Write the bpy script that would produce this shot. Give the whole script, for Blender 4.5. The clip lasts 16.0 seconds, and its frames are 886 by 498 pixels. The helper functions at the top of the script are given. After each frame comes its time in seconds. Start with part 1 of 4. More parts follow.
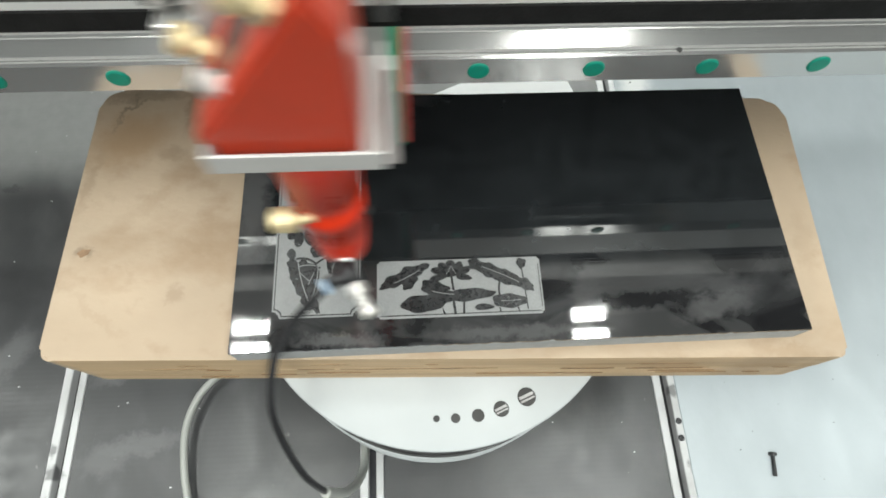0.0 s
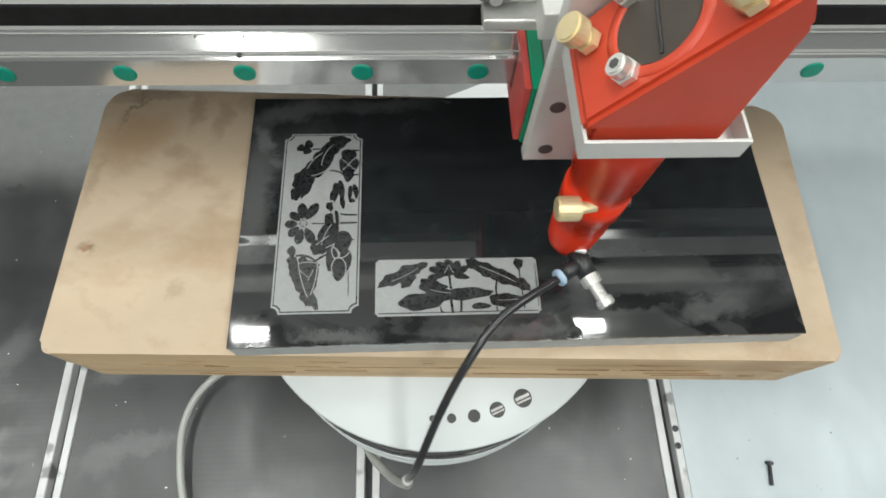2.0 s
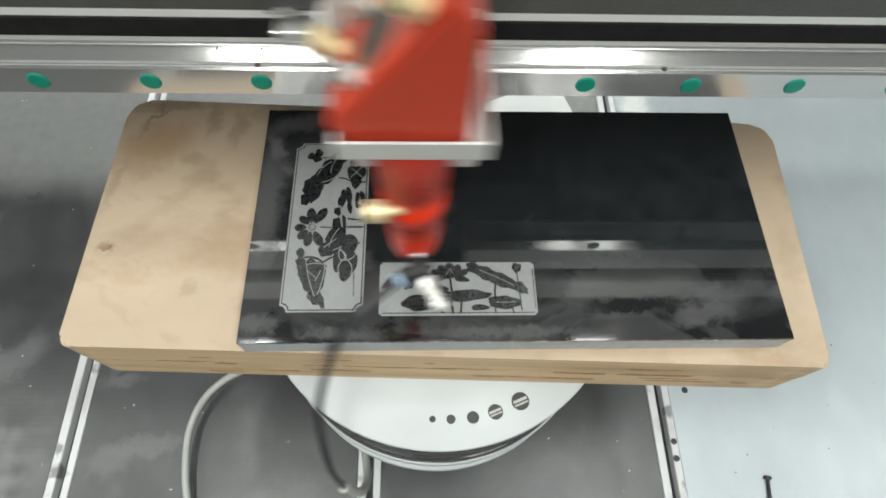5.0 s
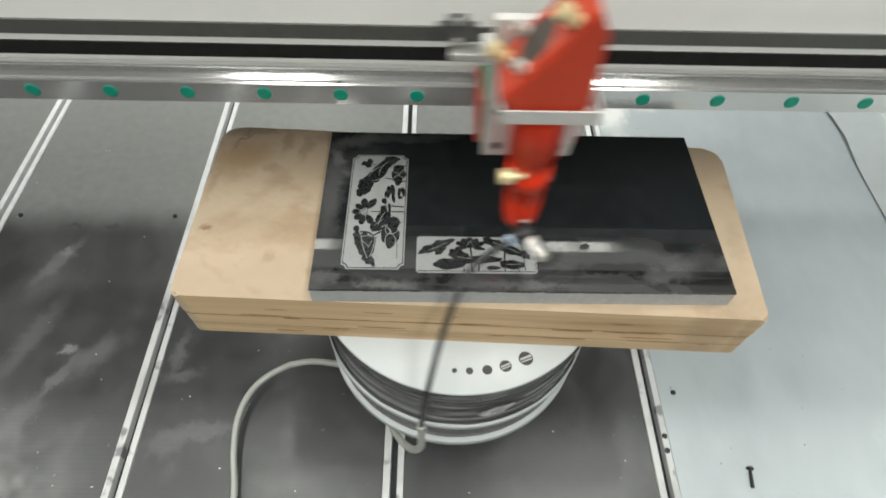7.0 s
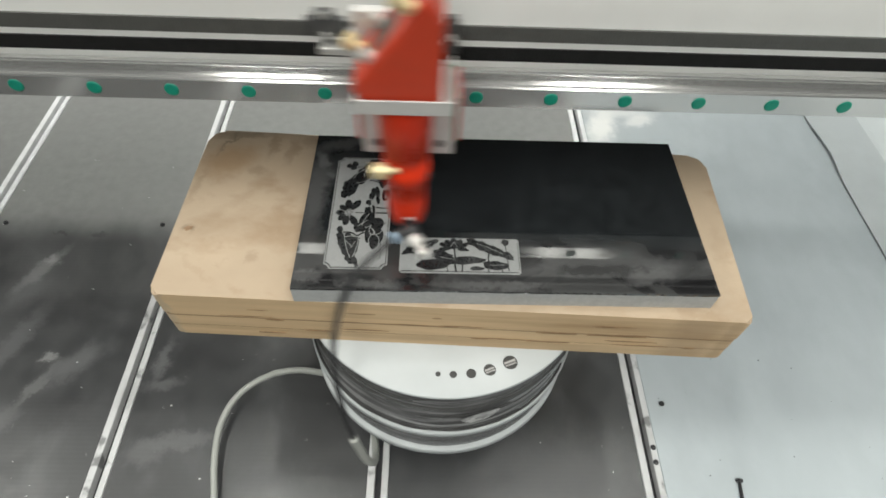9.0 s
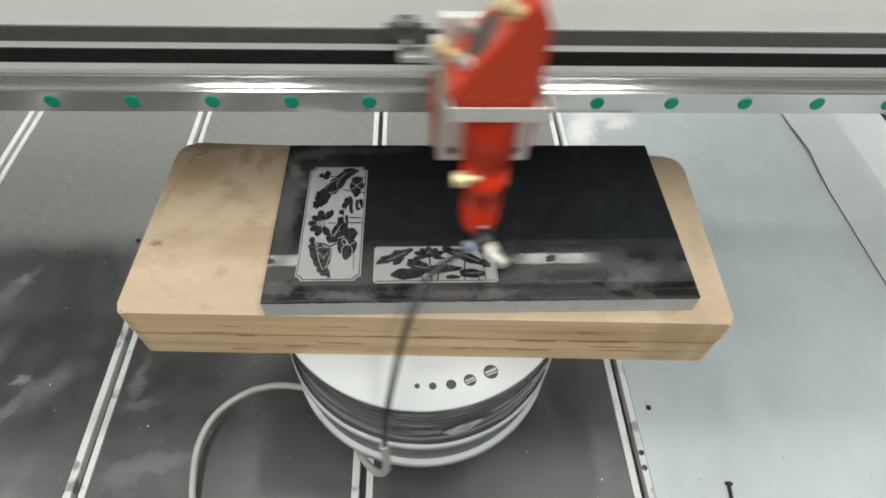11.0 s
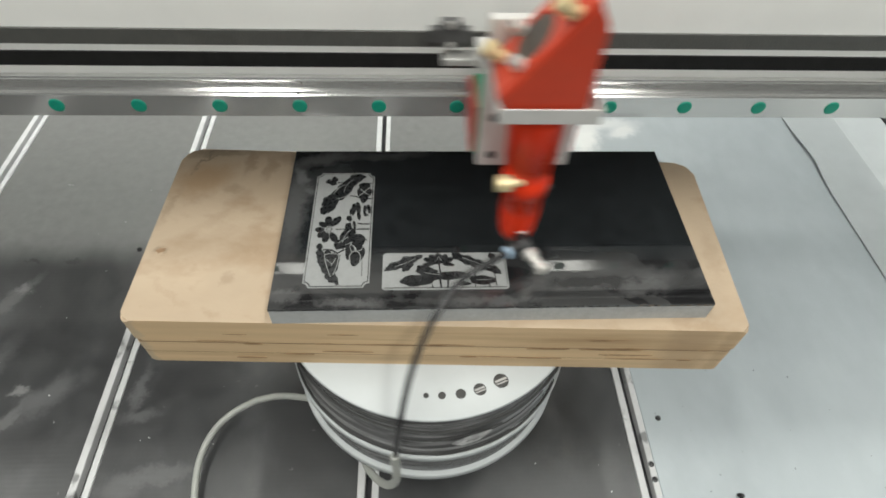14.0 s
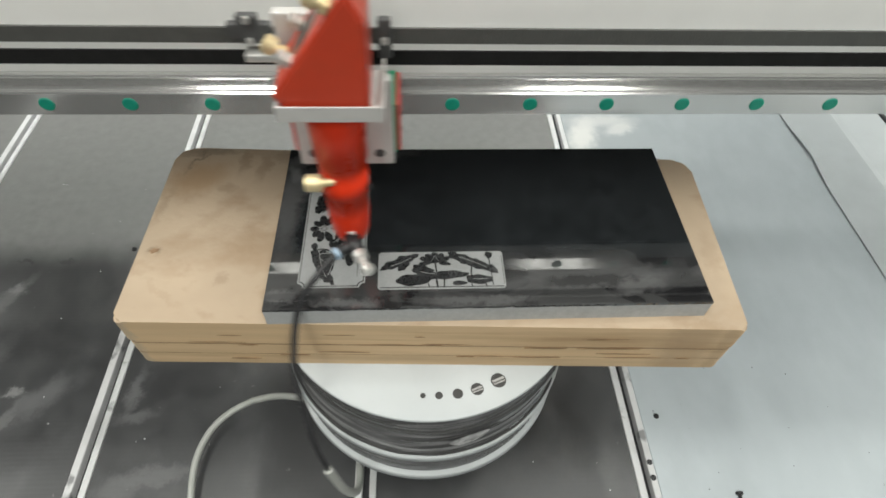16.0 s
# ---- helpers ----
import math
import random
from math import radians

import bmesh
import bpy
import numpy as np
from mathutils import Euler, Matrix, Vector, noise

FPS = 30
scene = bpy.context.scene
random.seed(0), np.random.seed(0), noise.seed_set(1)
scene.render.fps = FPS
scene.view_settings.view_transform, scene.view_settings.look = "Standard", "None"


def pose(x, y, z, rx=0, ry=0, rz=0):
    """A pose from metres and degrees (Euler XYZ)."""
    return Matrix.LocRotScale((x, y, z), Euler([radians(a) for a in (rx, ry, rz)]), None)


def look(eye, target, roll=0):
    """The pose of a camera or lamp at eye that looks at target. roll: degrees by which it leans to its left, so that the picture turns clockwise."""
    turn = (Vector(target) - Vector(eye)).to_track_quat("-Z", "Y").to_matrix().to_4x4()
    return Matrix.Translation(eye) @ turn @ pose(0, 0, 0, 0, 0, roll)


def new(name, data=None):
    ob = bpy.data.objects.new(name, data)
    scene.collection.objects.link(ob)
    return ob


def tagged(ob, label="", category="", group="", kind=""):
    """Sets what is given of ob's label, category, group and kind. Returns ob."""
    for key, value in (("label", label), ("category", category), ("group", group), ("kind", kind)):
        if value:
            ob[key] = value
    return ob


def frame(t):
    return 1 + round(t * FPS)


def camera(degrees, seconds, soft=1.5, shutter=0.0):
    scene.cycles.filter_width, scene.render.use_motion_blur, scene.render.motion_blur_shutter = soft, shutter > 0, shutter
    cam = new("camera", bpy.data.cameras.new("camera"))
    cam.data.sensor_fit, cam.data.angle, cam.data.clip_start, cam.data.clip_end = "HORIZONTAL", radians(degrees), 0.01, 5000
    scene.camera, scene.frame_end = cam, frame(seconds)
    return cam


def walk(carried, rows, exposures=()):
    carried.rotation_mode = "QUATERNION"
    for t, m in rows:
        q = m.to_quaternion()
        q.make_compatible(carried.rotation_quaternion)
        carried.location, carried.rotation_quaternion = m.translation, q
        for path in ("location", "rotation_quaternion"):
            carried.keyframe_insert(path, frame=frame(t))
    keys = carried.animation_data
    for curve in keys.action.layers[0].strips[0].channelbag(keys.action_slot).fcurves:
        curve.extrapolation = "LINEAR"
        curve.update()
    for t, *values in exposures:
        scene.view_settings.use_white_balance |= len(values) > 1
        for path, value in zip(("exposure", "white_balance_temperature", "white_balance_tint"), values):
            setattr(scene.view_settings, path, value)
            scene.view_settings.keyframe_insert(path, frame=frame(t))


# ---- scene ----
cam = camera(75.7, 16.0, soft=1.75, shutter=0.7)
# seconds, eye, target, roll
PATH = [
    (0, (-0.0346, -0.1949, 0.6521), (-0.0116, -0.0039, 0.1906), 4.37),
    (0.5, (-0.0338, -0.1962, 0.6508), (-0.0100, -0.0027, 0.1904), 4.55),
    (1, (-0.0321, -0.1963, 0.6482), (-0.0098, -0.0016, 0.1882), 4.34),
    (1.5, (-0.0345, -0.1987, 0.6501), (-0.0108, -0.0022, 0.1910), 4.86),
    (2, (-0.0333, -0.2032, 0.6530), (-0.0108, -0.0035, 0.1951), 4.81),
    (2.5, (-0.0348, -0.2089, 0.6561), (-0.0100, -0.0026, 0.2013), 5.27),
    (3, (-0.0368, -0.2117, 0.6549), (-0.0105, -0.0018, 0.2019), 5.64),
    (3.5, (-0.0364, -0.2093, 0.6556), (-0.0116, 0.0003, 0.2024), 5.72),
    (6, (-0.0289, -0.2630, 0.6919), (-0.0174, -0.0202, 0.2550), 2.28),
    (6.5, (-0.0374, -0.3343, 0.7148), (-0.0279, -0.0697, 0.2906), 1.87),
    (7, (-0.0465, -0.3559, 0.7210), (-0.0370, -0.0720, 0.3095), 2.25),
    (7.5, (-0.0445, -0.3666, 0.7171), (-0.0350, -0.0738, 0.3119), 2.67),
    (8, (-0.0444, -0.3726, 0.7150), (-0.0343, -0.0776, 0.3114), 2.80),
    (8.5, (-0.0384, -0.3711, 0.7042), (-0.0252, -0.0734, 0.3026), 3.17),
    (9, (-0.0369, -0.3700, 0.7086), (-0.0228, -0.0700, 0.3088), 3.25),
    (9.5, (-0.0315, -0.3715, 0.7050), (-0.0231, -0.0697, 0.3064), 1.93),
    (10, (-0.0195, -0.3675, 0.7032), (-0.0036, -0.0664, 0.3044), 2.37),
    (12.5, (-0.0314, -0.3623, 0.6948), (-0.0066, -0.0492, 0.3058), 2.99),
    (13, (-0.0312, -0.3656, 0.6929), (-0.0063, -0.0526, 0.3038), 3.10),
    (13.5, (-0.0310, -0.3673, 0.6931), (-0.0066, -0.0541, 0.3041), 3.06),
    (14, (-0.0327, -0.3615, 0.6919), (-0.0087, -0.0485, 0.3027), 2.95),
    (14.5, (-0.0332, -0.3547, 0.6877), (-0.0073, -0.0417, 0.2987), 3.17),
    (15, (-0.0313, -0.3519, 0.6877), (-0.0058, -0.0409, 0.2970), 3.10),
    (15.5, (-0.0277, -0.3541, 0.6899), (-0.0034, -0.0440, 0.2984), 2.84),
    (16, (-0.0312, -0.3579, 0.6896), (-0.0053, -0.0468, 0.2990), 2.97),
]
EXPOSURES = [(0.0, 0.21, 6300, 8), (0.5, 0.08, 6300, 8), (3.5, 0.13, 6300, 8), (6.0, 0.12, 6400, 9), (6.5, -0.02, 6500, 9), (7.0, 0.04, 6500, 9), (7.5, 0.07, 6500, 10), (8.0, 0.09, 6500, 10),
             (8.5, -0.06, 6500, 10), (9.0, 0.0, 6500, 10), (13.5, 0.01, 6500, 10), (14.5, -0.03, 6500, 10), (16.0, -0.03, 6500, 10)]
walk(cam, [(t, look(eye, target, roll)) for t, eye, target, roll in PATH], EXPOSURES)

# ---- light: a workshop lit by ceiling fixtures and one added fill ----
world = bpy.data.worlds.new("world")
scene.world = world
world.use_nodes = True
world.node_tree.nodes["Background"].inputs[0].default_value = (0.82, 0.9, 1.0, 1)
world.node_tree.nodes["Background"].inputs[1].default_value = 0.30


def lamp(x, y, z, sx, sy, watts, color=(0.965, 0.97, 0.905)):
    data = bpy.data.lights.new("area_lamp", "AREA")
    data.shape, data.size, data.size_y, data.energy, data.color = "RECTANGLE", sx, sy, watts, color
    ob = new("area_lamp", data)
    ob.matrix_basis = pose(x, y, z)
    return ob


CEILING = 2.75
for lx, ly, sx, sy, w in ((-0.84, 0.431, 0.16, 0.082, 4.2), (0.80, 0.431, 0.16, 0.082, 4.2), (-0.84, 0.5485, 0.16, 0.063, 3.2), (0.80, 0.5485, 0.16, 0.063, 3.2),
                          (-0.955, -1.55, 0.15, 3.3, 29), (-0.725, -1.55, 0.15, 3.3, 29), (0.70, -1.55, 0.15, 3.3, 29), (0.93, -1.55, 0.15, 3.3, 29),
                          # left one set from the tube's shadow, right one an added fill
                          (-2.6, 0.0, 0.3, 1.2, 44), (2.6, 0.0, 0.3, 1.2, 20),
                          (-0.90, 2.3, 0.16, 2.6, 31), (0.86, 2.3, 0.16, 2.6, 31)):
    lamp(lx, ly, CEILING - 0.07, sx, sy, w)


# ---- materials ----
def mat(name, color, rough=0.5, metal=0.0, vary=0.12, scale=40.0, bump=0.0, bump_scale=300.0, spots=None, stretch=(1, 1, 1),
        coat=0.0, ior=1.5, island=0.0, blotch=6.0, rough_vary=0.1, wear=0.5):
    """A surface with fine grain, broad blotches and, with spots = (colour, amount), stains or painted highlights."""
    m = bpy.data.materials.new(name)
    m.use_nodes = True
    nt = m.node_tree
    b = nt.nodes["Principled BSDF"]
    b.inputs["Metallic"].default_value, b.inputs["IOR"].default_value = metal, ior
    b.inputs["Coat Weight"].default_value = coat
    co = nt.nodes.new("ShaderNodeTexCoord")
    mp = nt.nodes.new("ShaderNodeMapping")
    mp.inputs["Scale"].default_value = stretch
    nt.links.new(co.outputs["Object"], mp.inputs[0])

    def tex(s, detail=4.0, rough_=0.55):
        n = nt.nodes.new("ShaderNodeTexNoise")
        n.inputs["Scale"].default_value, n.inputs["Detail"].default_value, n.inputs["Roughness"].default_value = s, detail, rough_
        nt.links.new(mp.outputs[0], n.inputs["Vector"])
        return n.outputs["Fac"]

    def ramp(fac, lo, hi, a, c):
        r = nt.nodes.new("ShaderNodeMapRange")
        r.inputs[1].default_value, r.inputs[2].default_value, r.inputs[3].default_value, r.inputs[4].default_value = lo, hi, a, c
        nt.links.new(fac, r.inputs[0])
        return r.outputs[0]

    def mixc(fac, a, c):
        x = nt.nodes.new("ShaderNodeMix")
        x.data_type = "RGBA"
        for k, v in ((0, fac), (6, a), (7, c)):
            if hasattr(v, "is_linked"):
                nt.links.new(v, x.inputs[k])
            else:
                x.inputs[k].default_value = v
        return x.outputs[2]

    base = (*color, 1)
    dark = tuple(c * (1 - vary) for c in color) + (1,)
    light = tuple(min(1, c * (1 + vary)) for c in color) + (1,)
    col = mixc(ramp(tex(scale), 0.3, 0.7, 0, 1), dark, light)
    col = mixc(ramp(tex(blotch, 3.0), 0.35, 0.65, 0, 0.5), col, base)
    if spots:
        for k, (tone, amount, size) in enumerate(spots):
            col = mixc(ramp(tex(size, 5.0, 0.6), 0.5 + 0.02 * k, 0.68 + 0.02 * k, 0, amount), col, (*tone, 1))
    if island:
        g = nt.nodes.new("ShaderNodeObjectInfo")
        col = mixc(ramp(g.outputs["Random"], 0, 1, 0, island), col, tuple(c * 0.6 for c in color) + (1,))
    nt.links.new(col, b.inputs["Base Color"])
    nt.links.new(ramp(tex(scale * 0.7), 0.3, 0.7, max(0.02, rough - rough_vary), min(1, rough + rough_vary)), b.inputs["Roughness"])
    if bump:
        bp = nt.nodes.new("ShaderNodeBump")
        bp.inputs["Strength"].default_value, bp.inputs["Distance"].default_value = bump, 0.002
        nt.links.new(tex(bump_scale, 6.0), bp.inputs["Height"])
        nt.links.new(bp.outputs[0], b.inputs["Normal"])
    return m


def soiled(name, clean, dirty, edge, width, axis, rough, ior, smears, ripple=0.0, stretch=(1, 1, 1), grain=0.1):
    """A sheet whose dirt, on the stone with painted reflection too, lies on one side of a ragged line across the axis;
    smears: (colour, amount, size, low, high) within it.
    """
    m = mat(name, clean, rough, 0.0, grain, 60, ior=ior, rough_vary=min(0.1, rough * 0.6))
    nt = m.node_tree
    b = nt.nodes["Principled BSDF"]
    first = b.inputs["Base Color"].links[0].from_socket
    co = nt.nodes.new("ShaderNodeTexCoord")
    mp = nt.nodes.new("ShaderNodeMapping")
    mp.inputs["Scale"].default_value = stretch
    nt.links.new(co.outputs["Object"], mp.inputs[0])

    def tex(size, distort=0.0, detail=6.0):
        n = nt.nodes.new("ShaderNodeTexNoise")
        n.inputs["Scale"].default_value, n.inputs["Detail"].default_value, n.inputs["Distortion"].default_value = size, detail, distort
        nt.links.new(mp.outputs[0], n.inputs["Vector"])
        return n.outputs["Fac"]

    def math_(op, a, c):
        n = nt.nodes.new("ShaderNodeMath")
        n.operation = op
        for k, v in ((0, a), (1, c)):
            if hasattr(v, "is_linked"):
                nt.links.new(v, n.inputs[k])
            else:
                n.inputs[k].default_value = v
        return n.outputs[0]

    def span(v, lo, hi, top):
        n = nt.nodes.new("ShaderNodeMapRange")
        n.interpolation_type = "SMOOTHSTEP"
        n.inputs[1].default_value, n.inputs[2].default_value, n.inputs[3].default_value, n.inputs[4].default_value = lo, hi, 0, top
        nt.links.new(v, n.inputs[0])
        return n.outputs[0]

    def mixc(fac, a, c):
        x = nt.nodes.new("ShaderNodeMix")
        x.data_type = "RGBA"
        for k, v in ((0, fac), (6, a), (7, c)):
            if hasattr(v, "is_linked"):
                nt.links.new(v, x.inputs[k])
            else:
                x.inputs[k].default_value = (*v, 1)
        return x.outputs[2]

    sep = nt.nodes.new("ShaderNodeSeparateXYZ")
    nt.links.new(co.outputs["Object"], sep.inputs[0])
    line = math_("ADD", math_("MULTIPLY", sep.outputs[axis], -1.0), math_("MULTIPLY", math_("SUBTRACT", tex(7.0), 0.5), 2.2 * width))
    mask = span(line, -edge - width, -edge + width, 1.0)
    soil = dirty
    for tone, amount, size, lo, hi, distort in smears:
        soil = mixc(span(tex(size, distort), lo, hi, amount), soil, tone)
    if not hasattr(soil, "is_linked"):
        soil = mixc(0.0, soil, soil)
    col = mixc(mask, first, soil)
    if ripple:
        w = nt.nodes.new("ShaderNodeTexWave")
        w.bands_direction = "Y"
        w.inputs["Scale"].default_value, w.inputs["Distortion"].default_value, w.inputs["Detail"].default_value = 55.0, 1.2, 2.0
        nt.links.new(co.outputs["Object"], w.inputs[0])
        bp = nt.nodes.new("ShaderNodeBump")
        bp.inputs["Strength"].default_value, bp.inputs["Distance"].default_value = ripple, 0.001
        nt.links.new(w.outputs["Fac"], bp.inputs["Height"])
        nt.links.new(bp.outputs[0], b.inputs["Normal"])
    nt.links.new(col, b.inputs["Base Color"])
    return m


def blots(m, wobble, marks):
    """Single stains, wiped smears and painted sheen: (x, y, half length, half width, turn in degrees, colour, amount).
    """
    nt = m.node_tree
    b = nt.nodes["Principled BSDF"]
    col = b.inputs["Base Color"].links[0].from_socket
    co = nt.nodes.new("ShaderNodeTexCoord")
    fields = []
    for size, amount in ((1 / wobble, 0.9), (5 / wobble, 0.35)):
        n = nt.nodes.new("ShaderNodeTexNoise")
        n.inputs["Scale"].default_value, n.inputs["Detail"].default_value = size, 5.0
        nt.links.new(co.outputs["Object"], n.inputs["Vector"])
        fields.append((n.outputs["Color"], amount))
    place = co.outputs["Object"]
    for field, amount in fields:
        sub = nt.nodes.new("ShaderNodeVectorMath")
        sub.operation = "MULTIPLY_ADD"
        nt.links.new(field, sub.inputs[0])
        sub.inputs[1].default_value = (2 * amount * wobble,) * 3
        nt.links.new(place, sub.inputs[2])
        off = nt.nodes.new("ShaderNodeVectorMath")
        off.operation = "SUBTRACT"
        nt.links.new(sub.outputs[0], off.inputs[0])
        off.inputs[1].default_value = (amount * wobble,) * 3
        place = off.outputs[0]
    for x, y, rx, ry, turn, tone, amount in marks:
        mp = nt.nodes.new("ShaderNodeMapping")
        mp.vector_type = "TEXTURE"
        mp.inputs["Location"].default_value = (x, y, 0)
        mp.inputs["Rotation"].default_value = (0, 0, radians(turn))
        mp.inputs["Scale"].default_value = (rx, ry, 1000.0)
        nt.links.new(place, mp.inputs[0])
        ln = nt.nodes.new("ShaderNodeVectorMath")
        ln.operation = "LENGTH"
        nt.links.new(mp.outputs[0], ln.inputs[0])
        r = nt.nodes.new("ShaderNodeMapRange")
        r.interpolation_type = "SMOOTHSTEP"
        r.inputs[1].default_value, r.inputs[2].default_value, r.inputs[3].default_value, r.inputs[4].default_value = 0.3, 1.3, amount, 0.0
        nt.links.new(ln.outputs["Value"], r.inputs[0])
        mix = nt.nodes.new("ShaderNodeMix")
        mix.data_type = "RGBA"
        nt.links.new(r.outputs[0], mix.inputs[0])
        nt.links.new(col, mix.inputs[6])
        mix.inputs[7].default_value = (*tone, 1)
        col = mix.outputs[2]
    nt.links.new(col, b.inputs["Base Color"])
    return m


BED = soiled("bed_sheet", (0.212, 0.214, 0.211), (0.038, 0.039, 0.041), 0.185, 0.032, 1, 0.38, 1.6,
             [((0.034, 0.034, 0.036), 0.70, 3.2, 0.47, 0.66, 0.4), ((0.10, 0.10, 0.102), 0.7, 4.0, 0.46, 0.76, 0.5), ((0.15, 0.15, 0.155), 0.45, 10.0, 0.50, 0.78, 0.3), ((0.026, 0.026, 0.028), 0.6, 9.0, 0.52, 0.68, 0.5), ((0.34, 0.34, 0.33), 0.3, 90.0, 0.70, 0.78, 0.5)], 0.022, (1, 0.7, 1))
HAZE, DARK_MARK = (0.14, 0.14, 0.145), (0.024, 0.024, 0.026)
# dark marks on the bed, one reaching under the board's left end
blots(BED, 0.016, [(-0.489, -0.107, 0.034, 0.026, 5, DARK_MARK, 0.75), (-0.52, -0.160, 0.022, 0.020, 20, DARK_MARK, 0.6), (-0.53, 0.045, 0.10, 0.030, 5, DARK_MARK, 0.6), (-0.353, -0.029, 0.030, 0.018, 80, DARK_MARK, 0.6), (-0.30, -0.02, 0.05, 0.03, 0, DARK_MARK, 0.5),
                   (-0.44, 0.02, 0.018, 0.06, 0, DARK_MARK, 0.5), (-0.60, 0.178, 0.012, 0.004, 0, DARK_MARK, 0.6), (-0.545, 0.176, 0.016, 0.004, 0, DARK_MARK, 0.5),
                   (-0.602, 0.112, 0.050, 0.012, 58, (0.22, 0.22, 0.22), 0.5), (-0.596, 0.128, 0.012, 0.010, 20, (0.30, 0.30, 0.30), 0.5), (-0.536, -0.070, 0.036, 0.007, 62, (0.20, 0.20, 0.20), 0.45), (-0.590, -0.010, 0.07, 0.016, 70, HAZE, 0.5),
                   (-0.500, -0.040, 0.045, 0.022, 40, HAZE, 0.55), (-0.535, -0.030, 0.014, 0.006, 0, (0.30, 0.30, 0.30), 0.5), (-0.56, -0.12, 0.03, 0.018, 60, HAZE, 0.4),
                   # its last two marks, broad and pale, put the bed's gloss into the colour
                   (-0.386, -0.030, 0.034, 0.010, 82, HAZE, 0.65), (-0.376, -0.068, 0.026, 0.010, 10, HAZE, 0.55), (-0.335, -0.138, 0.050, 0.012, 6, HAZE, 0.5), (-0.372, -0.155, 0.03, 0.018, 10, HAZE, 0.4), (0.14, -0.19, 0.10, 0.075, 0, (0.125, 0.127, 0.13), 0.65), (-0.20, -0.22, 0.08, 0.06, 0, (0.11, 0.112, 0.115), 0.5)])
PALE = mat("pale_sheet", (0.425, 0.468, 0.492), 0.38, 0.2, 0.05, 30, 0.05, 300, [((0.385, 0.425, 0.45), 0.35, 3.5)], (1, 0.6, 1))
# white patches behind the gantry: glare put into the sheet's colour
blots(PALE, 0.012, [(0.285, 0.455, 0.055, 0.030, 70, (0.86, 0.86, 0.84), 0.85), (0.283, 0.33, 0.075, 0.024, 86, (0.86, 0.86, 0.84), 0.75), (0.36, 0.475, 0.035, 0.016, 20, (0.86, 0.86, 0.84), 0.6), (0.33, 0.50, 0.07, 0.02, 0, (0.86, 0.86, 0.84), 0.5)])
MARGIN = mat("margin_sheet", (0.49, 0.525, 0.54), 0.4, 0.15, 0.04, 30, 0.04, 300, [((0.44, 0.475, 0.49), 0.3, 3.0)])
PAPER = mat("white_paper", (0.86, 0.87, 0.87), 0.7, 0.0, 0.02, 60, 0.05)
STRIP = soiled("anodised_strip", (0.78, 0.79, 0.80), (0.56, 0.565, 0.57), 0.10, 0.05, 1, 0.38, 1.5,
               [((0.30, 0.30, 0.30), 0.5, 14.0, 0.48, 0.70, 0.3), ((0.06, 0.06, 0.062), 0.7, 34.0, 0.58, 0.68, 0.3)])
SPECK = mat("stone_dust", (0.74, 0.75, 0.75), 0.7, 0.0, 0.06, 60, 0.05)
SLOT = mat("slot_dark", (0.045, 0.045, 0.05), 0.6, 0.2, 0.3, 90)
BEAM = mat("beam_paint", (0.91, 0.91, 0.89), 0.45, 0.0, 0.03, 20, 0.03)
CHROME = mat("rail_steel", (0.62, 0.62, 0.61), 0.15, 0.8, 0.05, 40, 0.0, 100, None, (0.05, 1, 1), rough_vary=0.04)
CAP = mat("cap_green", (0.0, 0.25, 0.17), 0.45, 0.0, 0.15, 200)
RUBBER = mat("belt_rubber", (0.012, 0.012, 0.012), 0.85, 0.0, 0.2, 100, 0.2, 600, ior=1.3)
# same rubber as the lower run; its sheen is put into the colour
BELT_SHEEN = mat("belt_sheen", (0.075, 0.075, 0.07), 0.5, 0.0, 0.12, 80, 0.2, 600)
WALL = mat("wall_paint", (0.62, 0.63, 0.63), 0.7, 0.0, 0.04, 6, 0.05)
WOOD = mat("board_wood", (0.462, 0.358, 0.255), 0.65, 0.0, 0.07, 16, 0.12, 260, [((0.54, 0.44, 0.33), 0.4, 5.0), ((0.37, 0.26, 0.165), 0.75, 11.0), ((0.33, 0.225, 0.14), 0.65, 24.0)], (0.8, 1.1, 1))
STAIN, SCORCH = (0.33, 0.225, 0.135), (0.22, 0.17, 0.12)
SMOKE = (0.30, 0.215, 0.14)
blots(WOOD, 0.010, [(-0.238, 0.048, 0.032, 0.024, 25, (0.36, 0.235, 0.13), 0.75), (-0.232, 0.086, 0.036, 0.006, 3, SCORCH, 0.6), (-0.243, 0.076, 0.024, 0.0022, 65, SCORCH, 0.75), (-0.236, 0.078, 0.012, 0.0022, 20, SCORCH, 0.7),
                    (-0.197, 0.072, 0.020, 0.006, 84, SMOKE, 0.6), (-0.177, 0.064, 0.022, 0.007, 80, SMOKE, 0.55), (-0.207, 0.034, 0.010, 0.007, 0, SMOKE, 0.5), (-0.160, 0.078, 0.012, 0.010, 0, SMOKE, 0.45),
                    (-0.192, -0.071, 0.006, 0.007, 0, SMOKE, 0.42), (-0.2554, -0.0409, 0.006, 0.0045, 20, SCORCH, 0.55), (-0.262, 0.01, 0.005, 0.026, -8, SMOKE, 0.4), (-0.225, -0.012, 0.036, 0.007, 50, STAIN, 0.16),
                    (-0.205, 0.012, 0.032, 0.007, 55, STAIN, 0.16), (-0.178, -0.040, 0.022, 0.004, 155, STAIN, 0.22), (-0.24, -0.085, 0.03, 0.004, 140, STAIN, 0.2), (0.205, -0.127, 0.02, 0.006, 0, STAIN, 0.47), (0.235, -0.05, 0.008, 0.03, 0, SMOKE, 0.25)])
